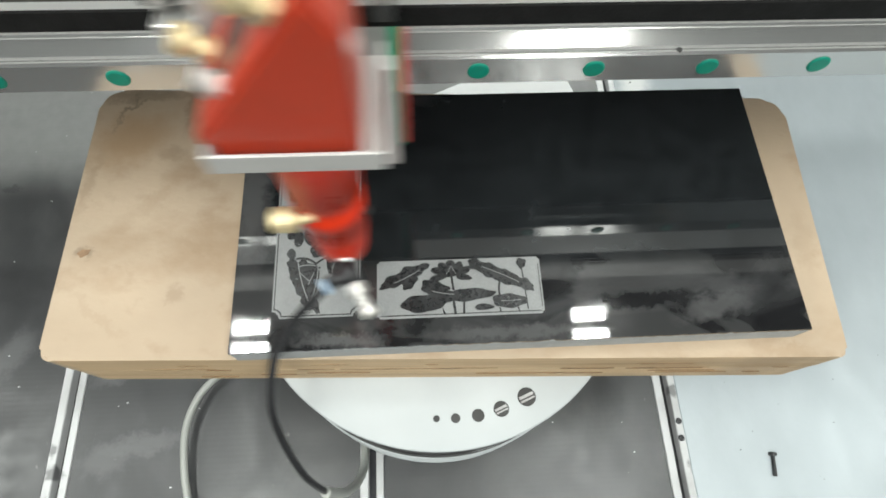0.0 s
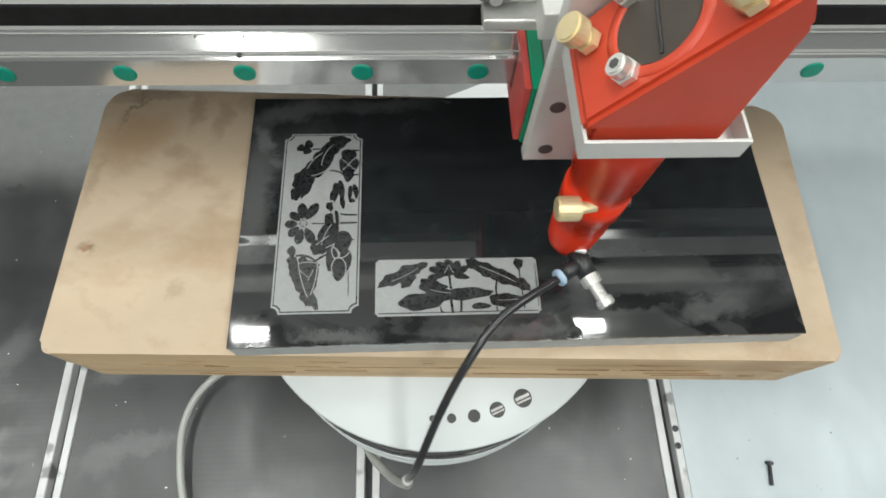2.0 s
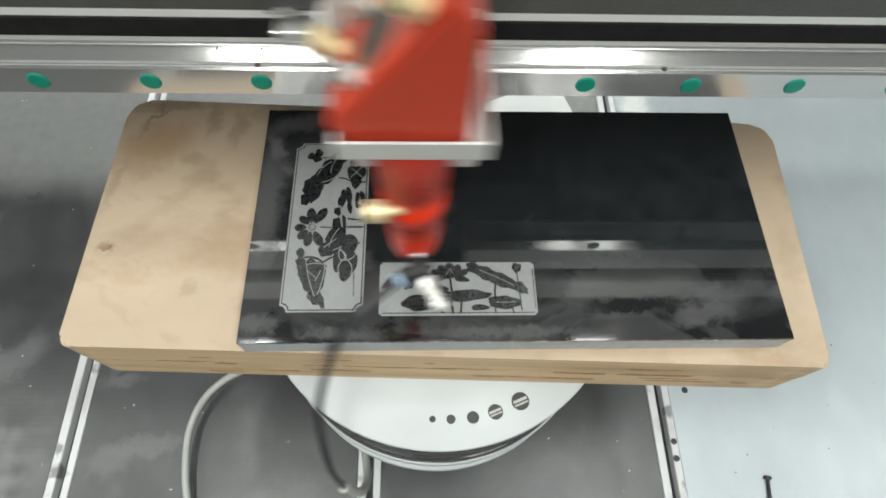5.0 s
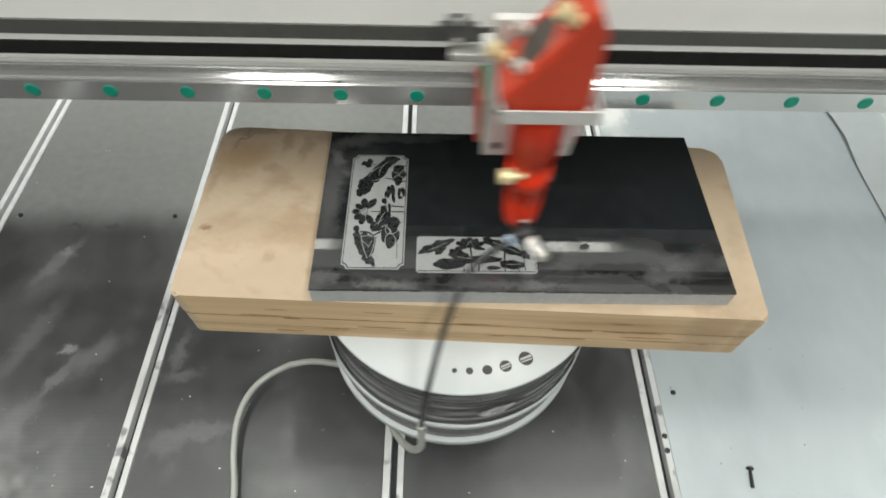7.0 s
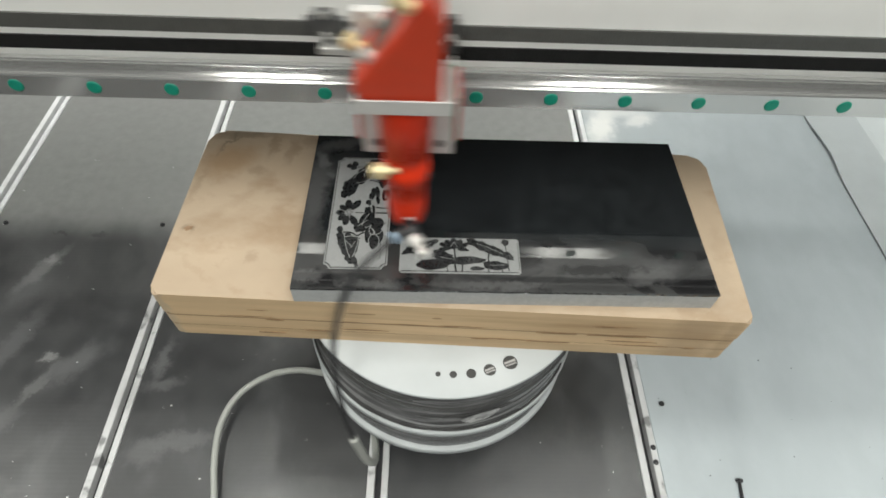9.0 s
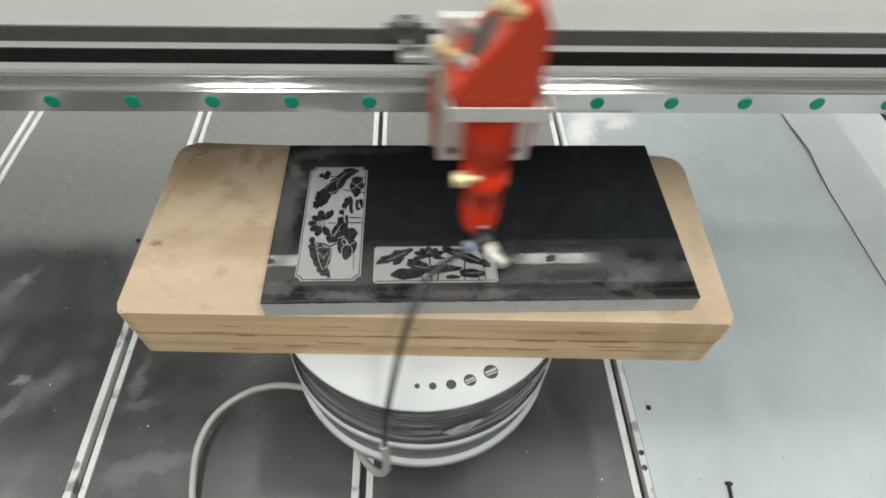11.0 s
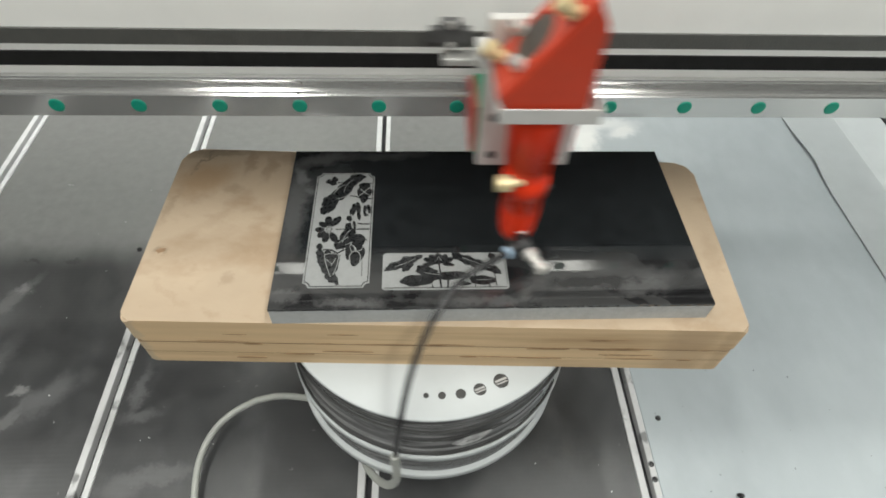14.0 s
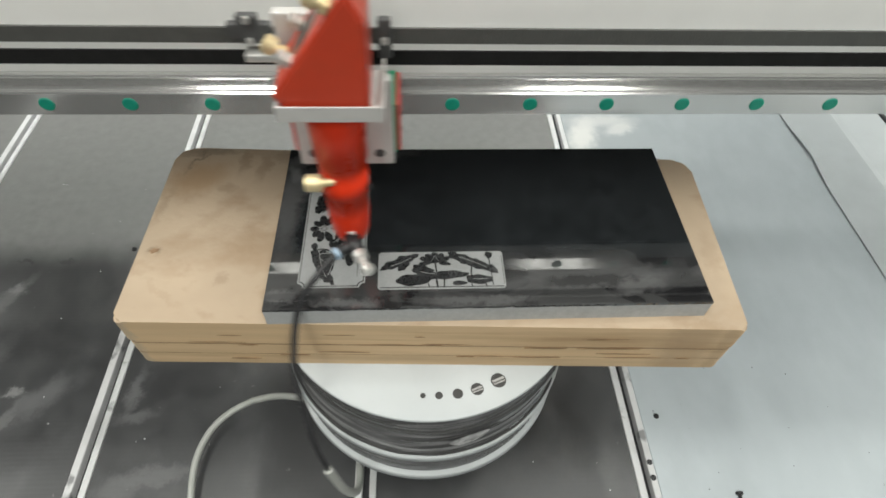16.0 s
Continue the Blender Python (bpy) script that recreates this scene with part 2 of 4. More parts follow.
PLY = mat("ply_edge", (0.63, 0.455, 0.27), 0.7, 0.0, 0.12, 34, 0.2, 300, [((0.36, 0.23, 0.12), 0.75, 15.0), ((0.56, 0.43, 0.28), 0.5, 9.0)], (0.16, 0.5, 3.0))
blots(PLY, 0.008, [(0.200, -0.129, 0.026, 0.05, 0, (0.27, 0.175, 0.10), 0.4), (0.232, -0.129, 0.008, 0.05, 0, (0.27, 0.175, 0.10), 0.35), (-0.265, -0.11, 0.006, 0.05, 0, (0.40, 0.35, 0.27), 0.5)])
GLUE = mat("glue_line", (0.24, 0.15, 0.08), 0.8, 0.0, 0.3, 30, 0.2, 300, [((0.48, 0.35, 0.21), 0.9, 12.0)], (0.3, 1, 1))
# paler front band: wiped dust plus the beam's reflection put into the colour
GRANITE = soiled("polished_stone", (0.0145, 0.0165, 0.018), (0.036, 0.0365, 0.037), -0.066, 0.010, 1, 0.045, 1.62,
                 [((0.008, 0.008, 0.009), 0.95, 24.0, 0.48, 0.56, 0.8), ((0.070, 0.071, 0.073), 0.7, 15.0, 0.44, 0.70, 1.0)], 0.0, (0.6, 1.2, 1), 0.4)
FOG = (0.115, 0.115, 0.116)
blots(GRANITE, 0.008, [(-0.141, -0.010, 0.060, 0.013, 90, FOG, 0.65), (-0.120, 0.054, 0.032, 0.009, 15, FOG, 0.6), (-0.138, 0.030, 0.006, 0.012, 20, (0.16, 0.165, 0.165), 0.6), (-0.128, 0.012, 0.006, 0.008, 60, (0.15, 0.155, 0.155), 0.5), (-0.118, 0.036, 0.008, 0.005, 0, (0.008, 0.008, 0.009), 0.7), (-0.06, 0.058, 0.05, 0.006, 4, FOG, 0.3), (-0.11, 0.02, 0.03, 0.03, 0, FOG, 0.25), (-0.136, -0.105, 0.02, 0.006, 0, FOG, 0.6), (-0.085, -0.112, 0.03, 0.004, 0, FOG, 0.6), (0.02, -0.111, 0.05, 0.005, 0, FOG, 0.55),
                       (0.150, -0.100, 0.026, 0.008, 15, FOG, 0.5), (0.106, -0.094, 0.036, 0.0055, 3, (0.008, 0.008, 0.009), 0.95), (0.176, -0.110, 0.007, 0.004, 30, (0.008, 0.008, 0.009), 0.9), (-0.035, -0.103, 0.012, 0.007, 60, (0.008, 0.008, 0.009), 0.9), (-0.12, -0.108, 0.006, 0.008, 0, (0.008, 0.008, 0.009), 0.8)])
KNOT = mat("wood_knot", (0.30, 0.19, 0.11), 0.7, 0.0, 0.25, 200, 0.2, 400, [((0.42, 0.31, 0.20), 0.8, 160.0)])
SPLIT = mat("wood_split", (0.25, 0.155, 0.08), 0.8, 0.0, 0.3, 90, 0.2, 400)
CUT = mat("sawn_stone", (0.43, 0.44, 0.44), 0.85, 0.0, 0.08, 260, 0.2, 420, [((0.33, 0.33, 0.33), 0.4, 60.0)])
ETCH = mat("etched_stone", (0.29, 0.297, 0.297), 0.85, 0.0, 0.12, 900, 0.3, 1500, [((0.25, 0.257, 0.257), 0.6, 120.0)])
INK = mat("unetched_stone", (0.010, 0.011, 0.012), 0.3, 0.0, 0.5, 600, 0.1, 900, [((0.040, 0.040, 0.043), 0.6, 90.0)])
FLANGE = mat("spool_plastic", (0.465, 0.49, 0.50), 0.42, 0.0, 0.03, 30, 0.03, 200, [((0.43, 0.455, 0.465), 0.4, 9.0)])
# pale spots streak the film with highlights held in its colour
WIRE = mat("wound_film", (0.21, 0.21, 0.215), 0.2, 0.45, 0.5, 26, 0.4, 160, [((0.72, 0.72, 0.73), 0.75, 13.0), ((0.035, 0.035, 0.035), 0.85, 22.0)], (0.35, 0.35, 8.0))
FILM = mat("sticker_film", (0.42, 0.42, 0.42), 0.25, 0.1, 0.3, 120, 0.3, 200, [((0.65, 0.65, 0.65), 0.6, 60.0)])
UNDER = mat("added_dark_plate", (0.06, 0.06, 0.06), 0.6, 0.0, 0.2, 40)
CORE = mat("dark_core", (0.05, 0.05, 0.05), 0.7, 0.0, 0.2, 40)
RED = mat("red_anodised", (0.50, 0.050, 0.020), 0.42, 0.0, 0.08, 30, 0.04, 400, [((0.38, 0.055, 0.022), 0.5, 22.0)])
RED_TUBE = mat("red_tube", (0.74, 0.040, 0.010), 0.3, 0.0, 0.06, 30, 0.0, 400, ior=1.3)
ALU = mat("bracket_aluminium", (0.62, 0.61, 0.59), 0.45, 0.25, 0.06, 60, 0.06)
SILVER = mat("nickel", (0.80, 0.79, 0.76), 0.32, 0.75, 0.08, 90, rough_vary=0.08)
BRASS = mat("brass", (0.80, 0.67, 0.40), 0.38, 0.6, 0.08, 120, 0.2, 900, rough_vary=0.08)
GREEN = mat("slider_green", (0.0, 0.22, 0.11), 0.4, 0.0, 0.1, 60)
SEAL = mat("slider_red", (0.50, 0.06, 0.05), 0.45, 0.0, 0.1, 60)
STEEL = mat("slider_steel", (0.30, 0.30, 0.29), 0.35, 0.8, 0.1, 60)
DARK = mat("dark_metal", (0.10, 0.10, 0.10), 0.45, 0.4, 0.2, 80)
BLACK = mat("black_plastic", (0.02, 0.02, 0.022), 0.35, 0.0, 0.2, 80)
HOSE = mat("black_hose", (0.022, 0.022, 0.024), 0.24, 0.0, 0.2, 60)
BLUE = mat("blue_collar", (0.33, 0.44, 0.56), 0.35, 0.0, 0.1, 60)
TUBE = mat("grey_tube", (0.36, 0.37, 0.345), 0.4, 0.0, 0.08, 40, 0.05)
MIRROR = mat("lens_back", (0.075, 0.062, 0.052), 0.35, 0.3, 0.15, 40)


# ---- building helpers ----
def mesh(name, bm, material, parent=None, smooth=False):
    me = bpy.data.meshes.new(name)
    bmesh.ops.recalc_face_normals(bm, faces=bm.faces)
    bm.to_mesh(me)
    bm.free()
    me.materials.append(material)
    if smooth:
        for p in me.polygons:
            p.use_smooth = True
    ob = new(name, me)
    ob.parent = parent
    return ob


def part(name, bm, material, parent, label="", smooth=False):
    ob = mesh(name, bm, material, parent, smooth)
    return tagged(ob, label) if label else ob


def thing(name, label, category, group="", kind="", at=(0, 0, 0)):
    ob = new(name)
    ob.location = at
    return tagged(ob, label, category, group, kind)


def box(x0, x1, y0, y1, z0, z1, bevel=0.0, seg=2, bm=None):
    bm2 = bmesh.new()
    bmesh.ops.create_cube(bm2, size=1, matrix=Matrix.Translation(((x0 + x1) / 2, (y0 + y1) / 2, (z0 + z1) / 2)) @ Matrix.Diagonal((x1 - x0, y1 - y0, z1 - z0, 1)))
    if bevel:
        bmesh.ops.bevel(bm2, geom=bm2.edges[:], offset=bevel, segments=seg, affect="EDGES", profile=0.6)
    return bm2


def join(*bms):
    out = bms[0]
    for b in bms[1:]:
        me = bpy.data.meshes.new("tmp")
        b.to_mesh(me)
        b.free()
        out.from_mesh(me)
        bpy.data.meshes.remove(me)
    return out


def rod(a, b, r0, r1=None, sides=20, bevel=0.0):
    """A cylinder or cone from a to b."""
    a, b = Vector(a), Vector(b)
    bm = bmesh.new()
    m = Matrix.Translation((a + b) / 2) @ (b - a).to_track_quat("Z", "Y").to_matrix().to_4x4()
    bmesh.ops.create_cone(bm, cap_ends=True, segments=sides, radius1=r0, radius2=r0 if r1 is None else r1, depth=(b - a).length, matrix=m)
    if bevel:
        rim = [e for e in bm.edges if abs((e.verts[0].co - e.verts[1].co).normalized().dot((b - a).normalized())) < 0.2]
        bmesh.ops.bevel(bm, geom=rim, offset=bevel, segments=2, affect="EDGES")
    return bm


def lathe(profile, sides=40, at=(0, 0, 0)):
    """A turned body: profile is radius, height from bottom to top."""
    bm = bmesh.new()
    rings = [[bm.verts.new((at[0] + r * math.cos(2 * math.pi * k / sides), at[1] + r * math.sin(2 * math.pi * k / sides), at[2] + z)) for k in range(sides)] for r, z in profile]
    for lo, hi in zip(rings, rings[1:]):
        for k in range(sides):
            bm.faces.new((lo[k], lo[(k + 1) % sides], hi[(k + 1) % sides], hi[k]))
    bm.faces.new(rings[0][::-1])
    bm.faces.new(rings[-1])
    return bm


def prism(points, z0, z1, bevel=0.0, seg=2):
    """An upright prism over a plan outline."""
    bm = bmesh.new()
    lo = [bm.verts.new((x, y, z0)) for x, y in points]
    hi = [bm.verts.new((x, y, z1)) for x, y in points]
    bm.faces.new(lo[::-1])
    bm.faces.new(hi)
    n = len(points)
    for k in range(n):
        bm.faces.new((lo[k], lo[(k + 1) % n], hi[(k + 1) % n], hi[k]))
    if bevel:
        rim = [e for e in bm.edges if abs(e.verts[0].co.z - e.verts[1].co.z) < 1e-6]
        bmesh.ops.bevel(bm, geom=rim, offset=bevel, segments=seg, affect="EDGES")
    return bm


def rounded(corners, radii, steps=6):
    """An outline with its corners rounded."""
    out, n = [], len(corners)
    for k in range(n):
        p, a, b = Vector(corners[k]), Vector(corners[k - 1]), Vector(corners[(k + 1) % n])
        u, v = (a - p).normalized() * radii[k], (b - p).normalized() * radii[k]
        for s in range(steps + 1):
            f = s / steps
            out.append(tuple(p + u * (1 - f) ** 2 + v * f ** 2))
    return out


def sweep(points, r, sides=10):
    """A tube along points."""
    bm = bmesh.new()
    pts = [Vector(p) for p in points]
    rings = []
    for k, p in enumerate(pts):
        d = (pts[min(k + 1, len(pts) - 1)] - pts[max(k - 1, 0)]).normalized()
        q = d.to_track_quat("Z", "Y").to_matrix()
        rings.append([bm.verts.new(p + q @ Vector((r * math.cos(2 * math.pi * s / sides), r * math.sin(2 * math.pi * s / sides), 0))) for s in range(sides)])
    # keep neighbouring rings in step
    for k in range(1, len(rings)):
        best = min(range(sides), key=lambda o: sum((rings[k][(s + o) % sides].co - rings[k - 1][s].co).length_squared for s in range(0, sides, 2)))
        rings[k] = rings[k][best:] + rings[k][:best]
    for lo, hi in zip(rings, rings[1:]):
        for s in range(sides):
            bm.faces.new((lo[s], lo[(s + 1) % sides], hi[(s + 1) % sides], hi[s]))
    bm.faces.new(rings[0][::-1])
    bm.faces.new(rings[-1])
    return bm


def smooth_path(knots, n):
    """n + 1 evenly spaced points of a Catmull-Rom curve through knots."""
    ks = [Vector(k) for k in knots]
    ks = [2 * ks[0] - ks[1]] + ks + [2 * ks[-1] - ks[-2]]
    fine = []
    for i in range(1, len(ks) - 2):
        a, b, c, d = ks[i - 1:i + 3]
        for s in range(24):
            t = s / 24
            fine.append(0.5 * (2 * b + (c - a) * t + (2 * a - 5 * b + 4 * c - d) * t * t + (3 * b - a - 3 * c + d) * t ** 3))
    fine.append(ks[-2])
    far = [0.0]
    for a, b in zip(fine, fine[1:]):
        far.append(far[-1] + (b - a).length)
    out, j = [], 0
    for k in range(n + 1):
        want = far[-1] * k / n
        while j < len(far) - 2 and far[j + 1] < want:
            j += 1
        f = (want - far[j]) / max(1e-9, far[j + 1] - far[j])
        out.append(fine[j].lerp(fine[j + 1], min(1, max(0, f))))
    return out


# ---- the machine's bed and walls ----
def build_setting():
    x_edges = (-1.363, -1.043, -0.723, -0.4175, -0.09, 0.241)
    floor = thing("floor", "grey machine bed of long metal sheets", "floor", kind="structure")
    for a, b in zip(x_edges, x_edges[1:]):
        part("panel", box(a + 0.0125, b - 0.0125, -0.75, 1.15, -0.012, 0.0, 0.0008, 1), BED, floor)
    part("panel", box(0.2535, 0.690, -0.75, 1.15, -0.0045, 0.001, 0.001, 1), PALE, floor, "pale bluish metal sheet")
    part("underlay", box(-1.4, 0.99, -0.78, 1.18, -0.03, -0.0125), SLOT, floor)
    for x in x_edges:
        part("strip", box(x - 0.0125, x - 0.0035, -0.75, 1.15, -0.012, 0.0015, 0.0008, 1), STRIP, floor)
        part("strip", box(x + 0.0045, x + 0.0125, -0.75, 1.15, -0.012, 0.0015, 0.0008, 1), STRIP, floor)
    # pale strip added below the gap so that it looks less dark
    part("flange", box(0.684, 0.715, -0.75, 1.15, -0.0122, -0.0050), PALE, floor)
    # folded margin beside the pale sheet, with a gap where it bulges
    bm = bmesh.new()
    rows = []
    for k in range(49):
        y = -0.75 + 1.9 * k / 48
        w = 0.0015 * noise.noise((0.3, y * 5, 0.1)) + 0.011 * math.exp(-((y - 0.405) / 0.055) ** 2)
        rows.append([bm.verts.new(v) for v in ((0.6914 + w, y, -0.0004), (0.6916 + w, y, 0.0012), (0.704 + w, y, 0.0022), (0.735, y, 0.0045), (0.786, y, 0.008), (0.792, y, 0.012), (0.852, y, 0.030), (0.95, y, 0.034), (0.952, y, 0.40), (1.0, y, 0.405))])
    for a, b in zip(rows, rows[1:]):
        for i in range(len(a) - 1):
            bm.faces.new((a[i], a[i + 1], b[i + 1], b[i]))
    tagged(mesh("wall_east", bm, MARGIN), "pale folded sheet metal side wall", "wall", kind="structure")
    tagged(mesh("trim", box(0.853, 0.860, -0.5, 0.85, 0.029, 0.0345, 0.001), BLACK), "black rubber edge trim on the side sheet", "trim", kind="structure")
    tagged(mesh("wall_west", box(-1.46, -1.40, -0.78, 1.2, -0.03, 0.55), WALL), "pale painted machine side wall", "wall", kind="structure")
    tagged(mesh("wall_north", box(-1.46, 1.0, 1.18, 1.24, -0.03, 0.75), WALL), "pale painted machine back wall", "wall", kind="structure")
    tagged(mesh("ground", box(-5, 5, -5, 5, -0.9, -0.8), SLOT), "dark workshop ground under the machine", "ground", kind="structure")
    tagged(mesh("ceiling", box(-5, 5, -5, 5, CEILING, CEILING + 0.1), WALL), "white workshop ceiling", "ceiling", kind="structure")
    for name, b in (("wall_far_north", (-5, 5, 5, 5.1)), ("wall_far_south", (-5, 5, -5.1, -5)), ("wall_far_east", (5, 5.1, -5, 5)), ("wall_far_west", (-5.1, -5, -5, 5))):
        tagged(mesh(name, box(*b, -0.9, CEILING), WALL), "plain pale workshop wall", "wall", kind="structure")


def build_bed_details():
    pin = thing("loose_screw", "black loose screw lying on the pale sheet", "screw", at=(0.3435, -0.194, 0.003))
    pin.rotation_euler = (0, 0, radians(-8))
    part("shank", rod((0, -0.010, 0.0), (0, 0.012, 0), 0.0022, 0.0018, 10), BLACK, pin)
    part("head", rod((0, 0.011, 0), (0, 0.0145, 0), 0.0042, 0.0042, 12, 0.0006), BLACK, pin)
    for x, y in ((0.249, -0.160), (0.2495, -0.142), (0.2735, -0.085), (-0.4525, 0.198), (-0.692, 0.196), (0.2495, 0.21)):
        s = thing("bed_screw", "small dark screw sunk in the bed", "screw", "screws of the bed", at=(x, y, 0.0015))
        part("head", lathe([(0.0032, -0.002), (0.0036, 0.0), (0.003, 0.0012), (0.0012, 0.0013), (0.001, 0.0004)], 12), BLACK, s)
    c, u, v = Vector((0.168, 0.386)), Vector((-0.91, -0.416)) * 0.2, Vector((0.297, -0.955)) * 0.17
    sheet = prism([tuple(c), tuple(c + u), tuple(c + u + v), tuple(c + v)], 0.0016, 0.0024)
    tagged(mesh("paper_sheet", sheet, PAPER), "white paper sheet lying on the bed behind the stone", "paper")
    rnd = random.Random(5)
    bm = bmesh.new()
    for _ in range(85):
        x, y = rnd.uniform(-0.9, 0.23), rnd.uniform(-0.3, 0.35)
        r = rnd.choice((0.0004, 0.0005, 0.0006, 0.0009))
        bmesh.ops.create_icosphere(bm, subdivisions=1, radius=r, matrix=Matrix.Translation((x, y, r * 0.4)) @ Matrix.Diagonal((rnd.uniform(0.7, 2.0), 1, 0.6, 1)))
    tagged(mesh("dust", bm, SPECK), "pale specks of stone dust on the bed", "dust", kind="stuff")
    bm = bmesh.new()
    for _ in range(24):
        x, y = rnd.gauss(0.40, 0.08), rnd.gauss(-0.17, 0.12)
        r = rnd.choice((0.0004, 0.0006, 0.0009))
        bmesh.ops.create_icosphere(bm, subdivisions=1, radius=r, matrix=Matrix.Translation((x, y, 0.001 + r * 0.4)) @ Matrix.Diagonal((rnd.uniform(0.7, 2.4), 1, 0.6, 1)))
    for _ in range(16):
        x, y = rnd.gauss(0.31, 0.025), rnd.gauss(0.33, 0.06)
        r = rnd.choice((0.0007, 0.0010, 0.0015))
        bmesh.ops.create_icosphere(bm, subdivisions=1, radius=r, matrix=Matrix.Translation((x, y, 0.001 + r * 0.4)) @ Matrix.Diagonal((rnd.uniform(0.7, 2.0), rnd.uniform(0.8, 2.2), 0.6, 1)))
    tagged(mesh("crumbs", bm, DARK), "dark crumbs on the pale sheet", "dust", kind="stuff")


def build_gantry():
    g = thing("gantry", "pale gantry beam with a bright steel linear rail", "gantry")
    part("beam", box(-1.38, 0.80, 0.0195, 0.26, 0.4105, 0.60, 0.0015, 2), BEAM, g, "pale painted beam")
    # plate added out of view, dark so that the polished stone mirrors black
    part("underside", box(-1.38, 0.80, 0.0195, 0.2598, 0.4060, 0.4104), UNDER, g, "added dark plate under the beam, unseen but mirrored")
    # rail profile, hole face towards the front
    z0, h = 0.418, 0.0102
    prof = [(0.0008, -h), (0.0, -h + 0.0008), (0.0, h - 0.0012), (0.0012, h), (0.0020, h), (0.0023, h - 0.0006), (0.0029, h - 0.0006), (0.0032, h), (0.0038, h), (0.0052, h - 0.0018), (0.0066, h - 0.0018), (0.0128, h + 0.0036), (0.0132, h + 0.0032),
            (0.0138, h + 0.0034), (0.0144, h + 0.0048), (0.0186, h + 0.0050),
            (0.0186, -h), (0.0104, -h), (0.0090, -h + 0.0004), (0.0074, -h + 0.0018), (0.0052, -h + 0.0018), (0.0036, -h)]
    bm = bmesh.new()
    a = [bm.verts.new((-1.36, y, z0 + z)) for y, z in prof]
    b = [bm.verts.new((0.79, y, z0 + z)) for y, z in prof]
    bm.faces.new(a)
    bm.faces.new(b[::-1])
    for k in range(len(prof)):
        bm.faces.new((a[k], b[k], b[(k + 1) % len(prof)], a[(k + 1) % len(prof)]))
    part("rail", bm, CHROME, g, "bright ground steel rail")
    cap = lathe([(0.0056, -0.002), (0.0056, 0.0004), (0.0048, 0.0010), (0.001, 0.0011)], 24)
    bmesh.ops.rotate(cap, verts=cap.verts, matrix=Matrix.Rotation(radians(90), 3, "X"))
    first = part("rail_cap", cap, CAP, g, "green plastic hole cap")
    first.location = (-1.32, 0.0, z0)
    for k in range(1, 35):
        o = first.copy()
        scene.collection.objects.link(o)
        o.location = (-1.32 + 0.06 * k, 0, z0)
    for x, z, r in ((-0.1200, z0 + h + 0.0002, 0.0016), (-0.1182, z0 + h + 0.0030, 0.0007), (0.1015, z0 + h + 0.0002, 0.0015), (-0.1420, z0 + h + 0.0028, 0.0006)):
        part("grease_spot", lathe([(r, -0.0006), (r * 0.9, 0.0003), (r * 0.4, 0.0007)], 10, (x, 0.0022 if z < z0 + h + 0.001 else 0.0115, z)), CORE, g, "black speck of grease on the rail")
    for name, lo, hi, m, lab in (("belt_run", 0.4565, 0.4675, RUBBER, "black toothed belt"), ("belt_run", 0.4730, 0.4845, BELT_SHEEN, "upper belt run, greyed for its sheen")):
        part(name, box(-1.38, 0.80, -0.007, -0.0052, lo, hi, 0.0003, 1), m, g, lab)
        if m is RUBBER:
            continue
        bm = bmesh.new()
        for k in range(430):
            x = -1.375 + 0.005 * k
            c = bmesh.ops.create_cube(bm, size=1, matrix=Matrix.Translation((x, -0.0049, (lo + hi) / 2 - 0.0006)) @ Matrix.Diagonal((0.0026, 0.0010, hi - lo - 0.0016, 1)))
        tagged(part("belt_teeth", bm, m, g), kind="stuff")
    for x in (-1.37, 0.79):
        part("belt_stand", box(x - 0.008, x + 0.008, -0.008, 0.02, 0.45, 0.50, 0.002), DARK, g)


# ---- the workpiece ----
BOARD = ((-0.2710, -0.1122), (0.2414, -0.1316), (0.2530, 0.0700), (-0.2655, 0.0925))


def build_board():
    b = thing("wooden_board", "thick laminated wooden board with stained top, raised on the reel", "board")
    zs = (0.2276, 0.2442, 0.2452, 0.2604, 0.2628, 0.2945)
    cx, cy = sum(p[0] for p in BOARD) / 4, sum(p[1] for p in BOARD) / 4
    for k, (lo, hi) in enumerate(zip(zs, zs[1:])):
        glue = k % 2 == 1
        inset = 0.9955 if glue else (0.996, 0.998, 0.997, 0.999, 1.0)[k]
        out = rounded([(cx + (x - cx) * inset, cy + (y - cy) * inset) for x, y in BOARD], (0.008, 0.006, 0.017, 0.017))
        top = k == len(zs) - 2
        ply = part("glue_line" if glue else "ply", prism(out, lo, hi, 0 if glue else (0.0022 if top else 0.0007), 3 if top else 1), GLUE if glue else (WOOD if top else PLY), b)
        if top:  # sawn sides under the stained face
            ply.data.materials.append(PLY)
            for face in ply.data.polygons:
                face.material_index = 1 if abs(face.normal.z) < 0.5 else 0
    build_knots(b)
    build_cracks(b)


def build_knots(b):
    """The dark knot in the board's top."""
    for x, y, lx, ly, turn in ((-0.2554, -0.0409, 0.0080, 0.0050, 20),):
        bm = bmesh.new()
        grow(bm, [(px / 1000, py / 1000) for px, py in leaf(x * 1000, y * 1000, lx * 1000, ly * 1000, turn, 5, 0.12)], 0.2948)
        part("knot", bm, KNOT, b, "brown knot")


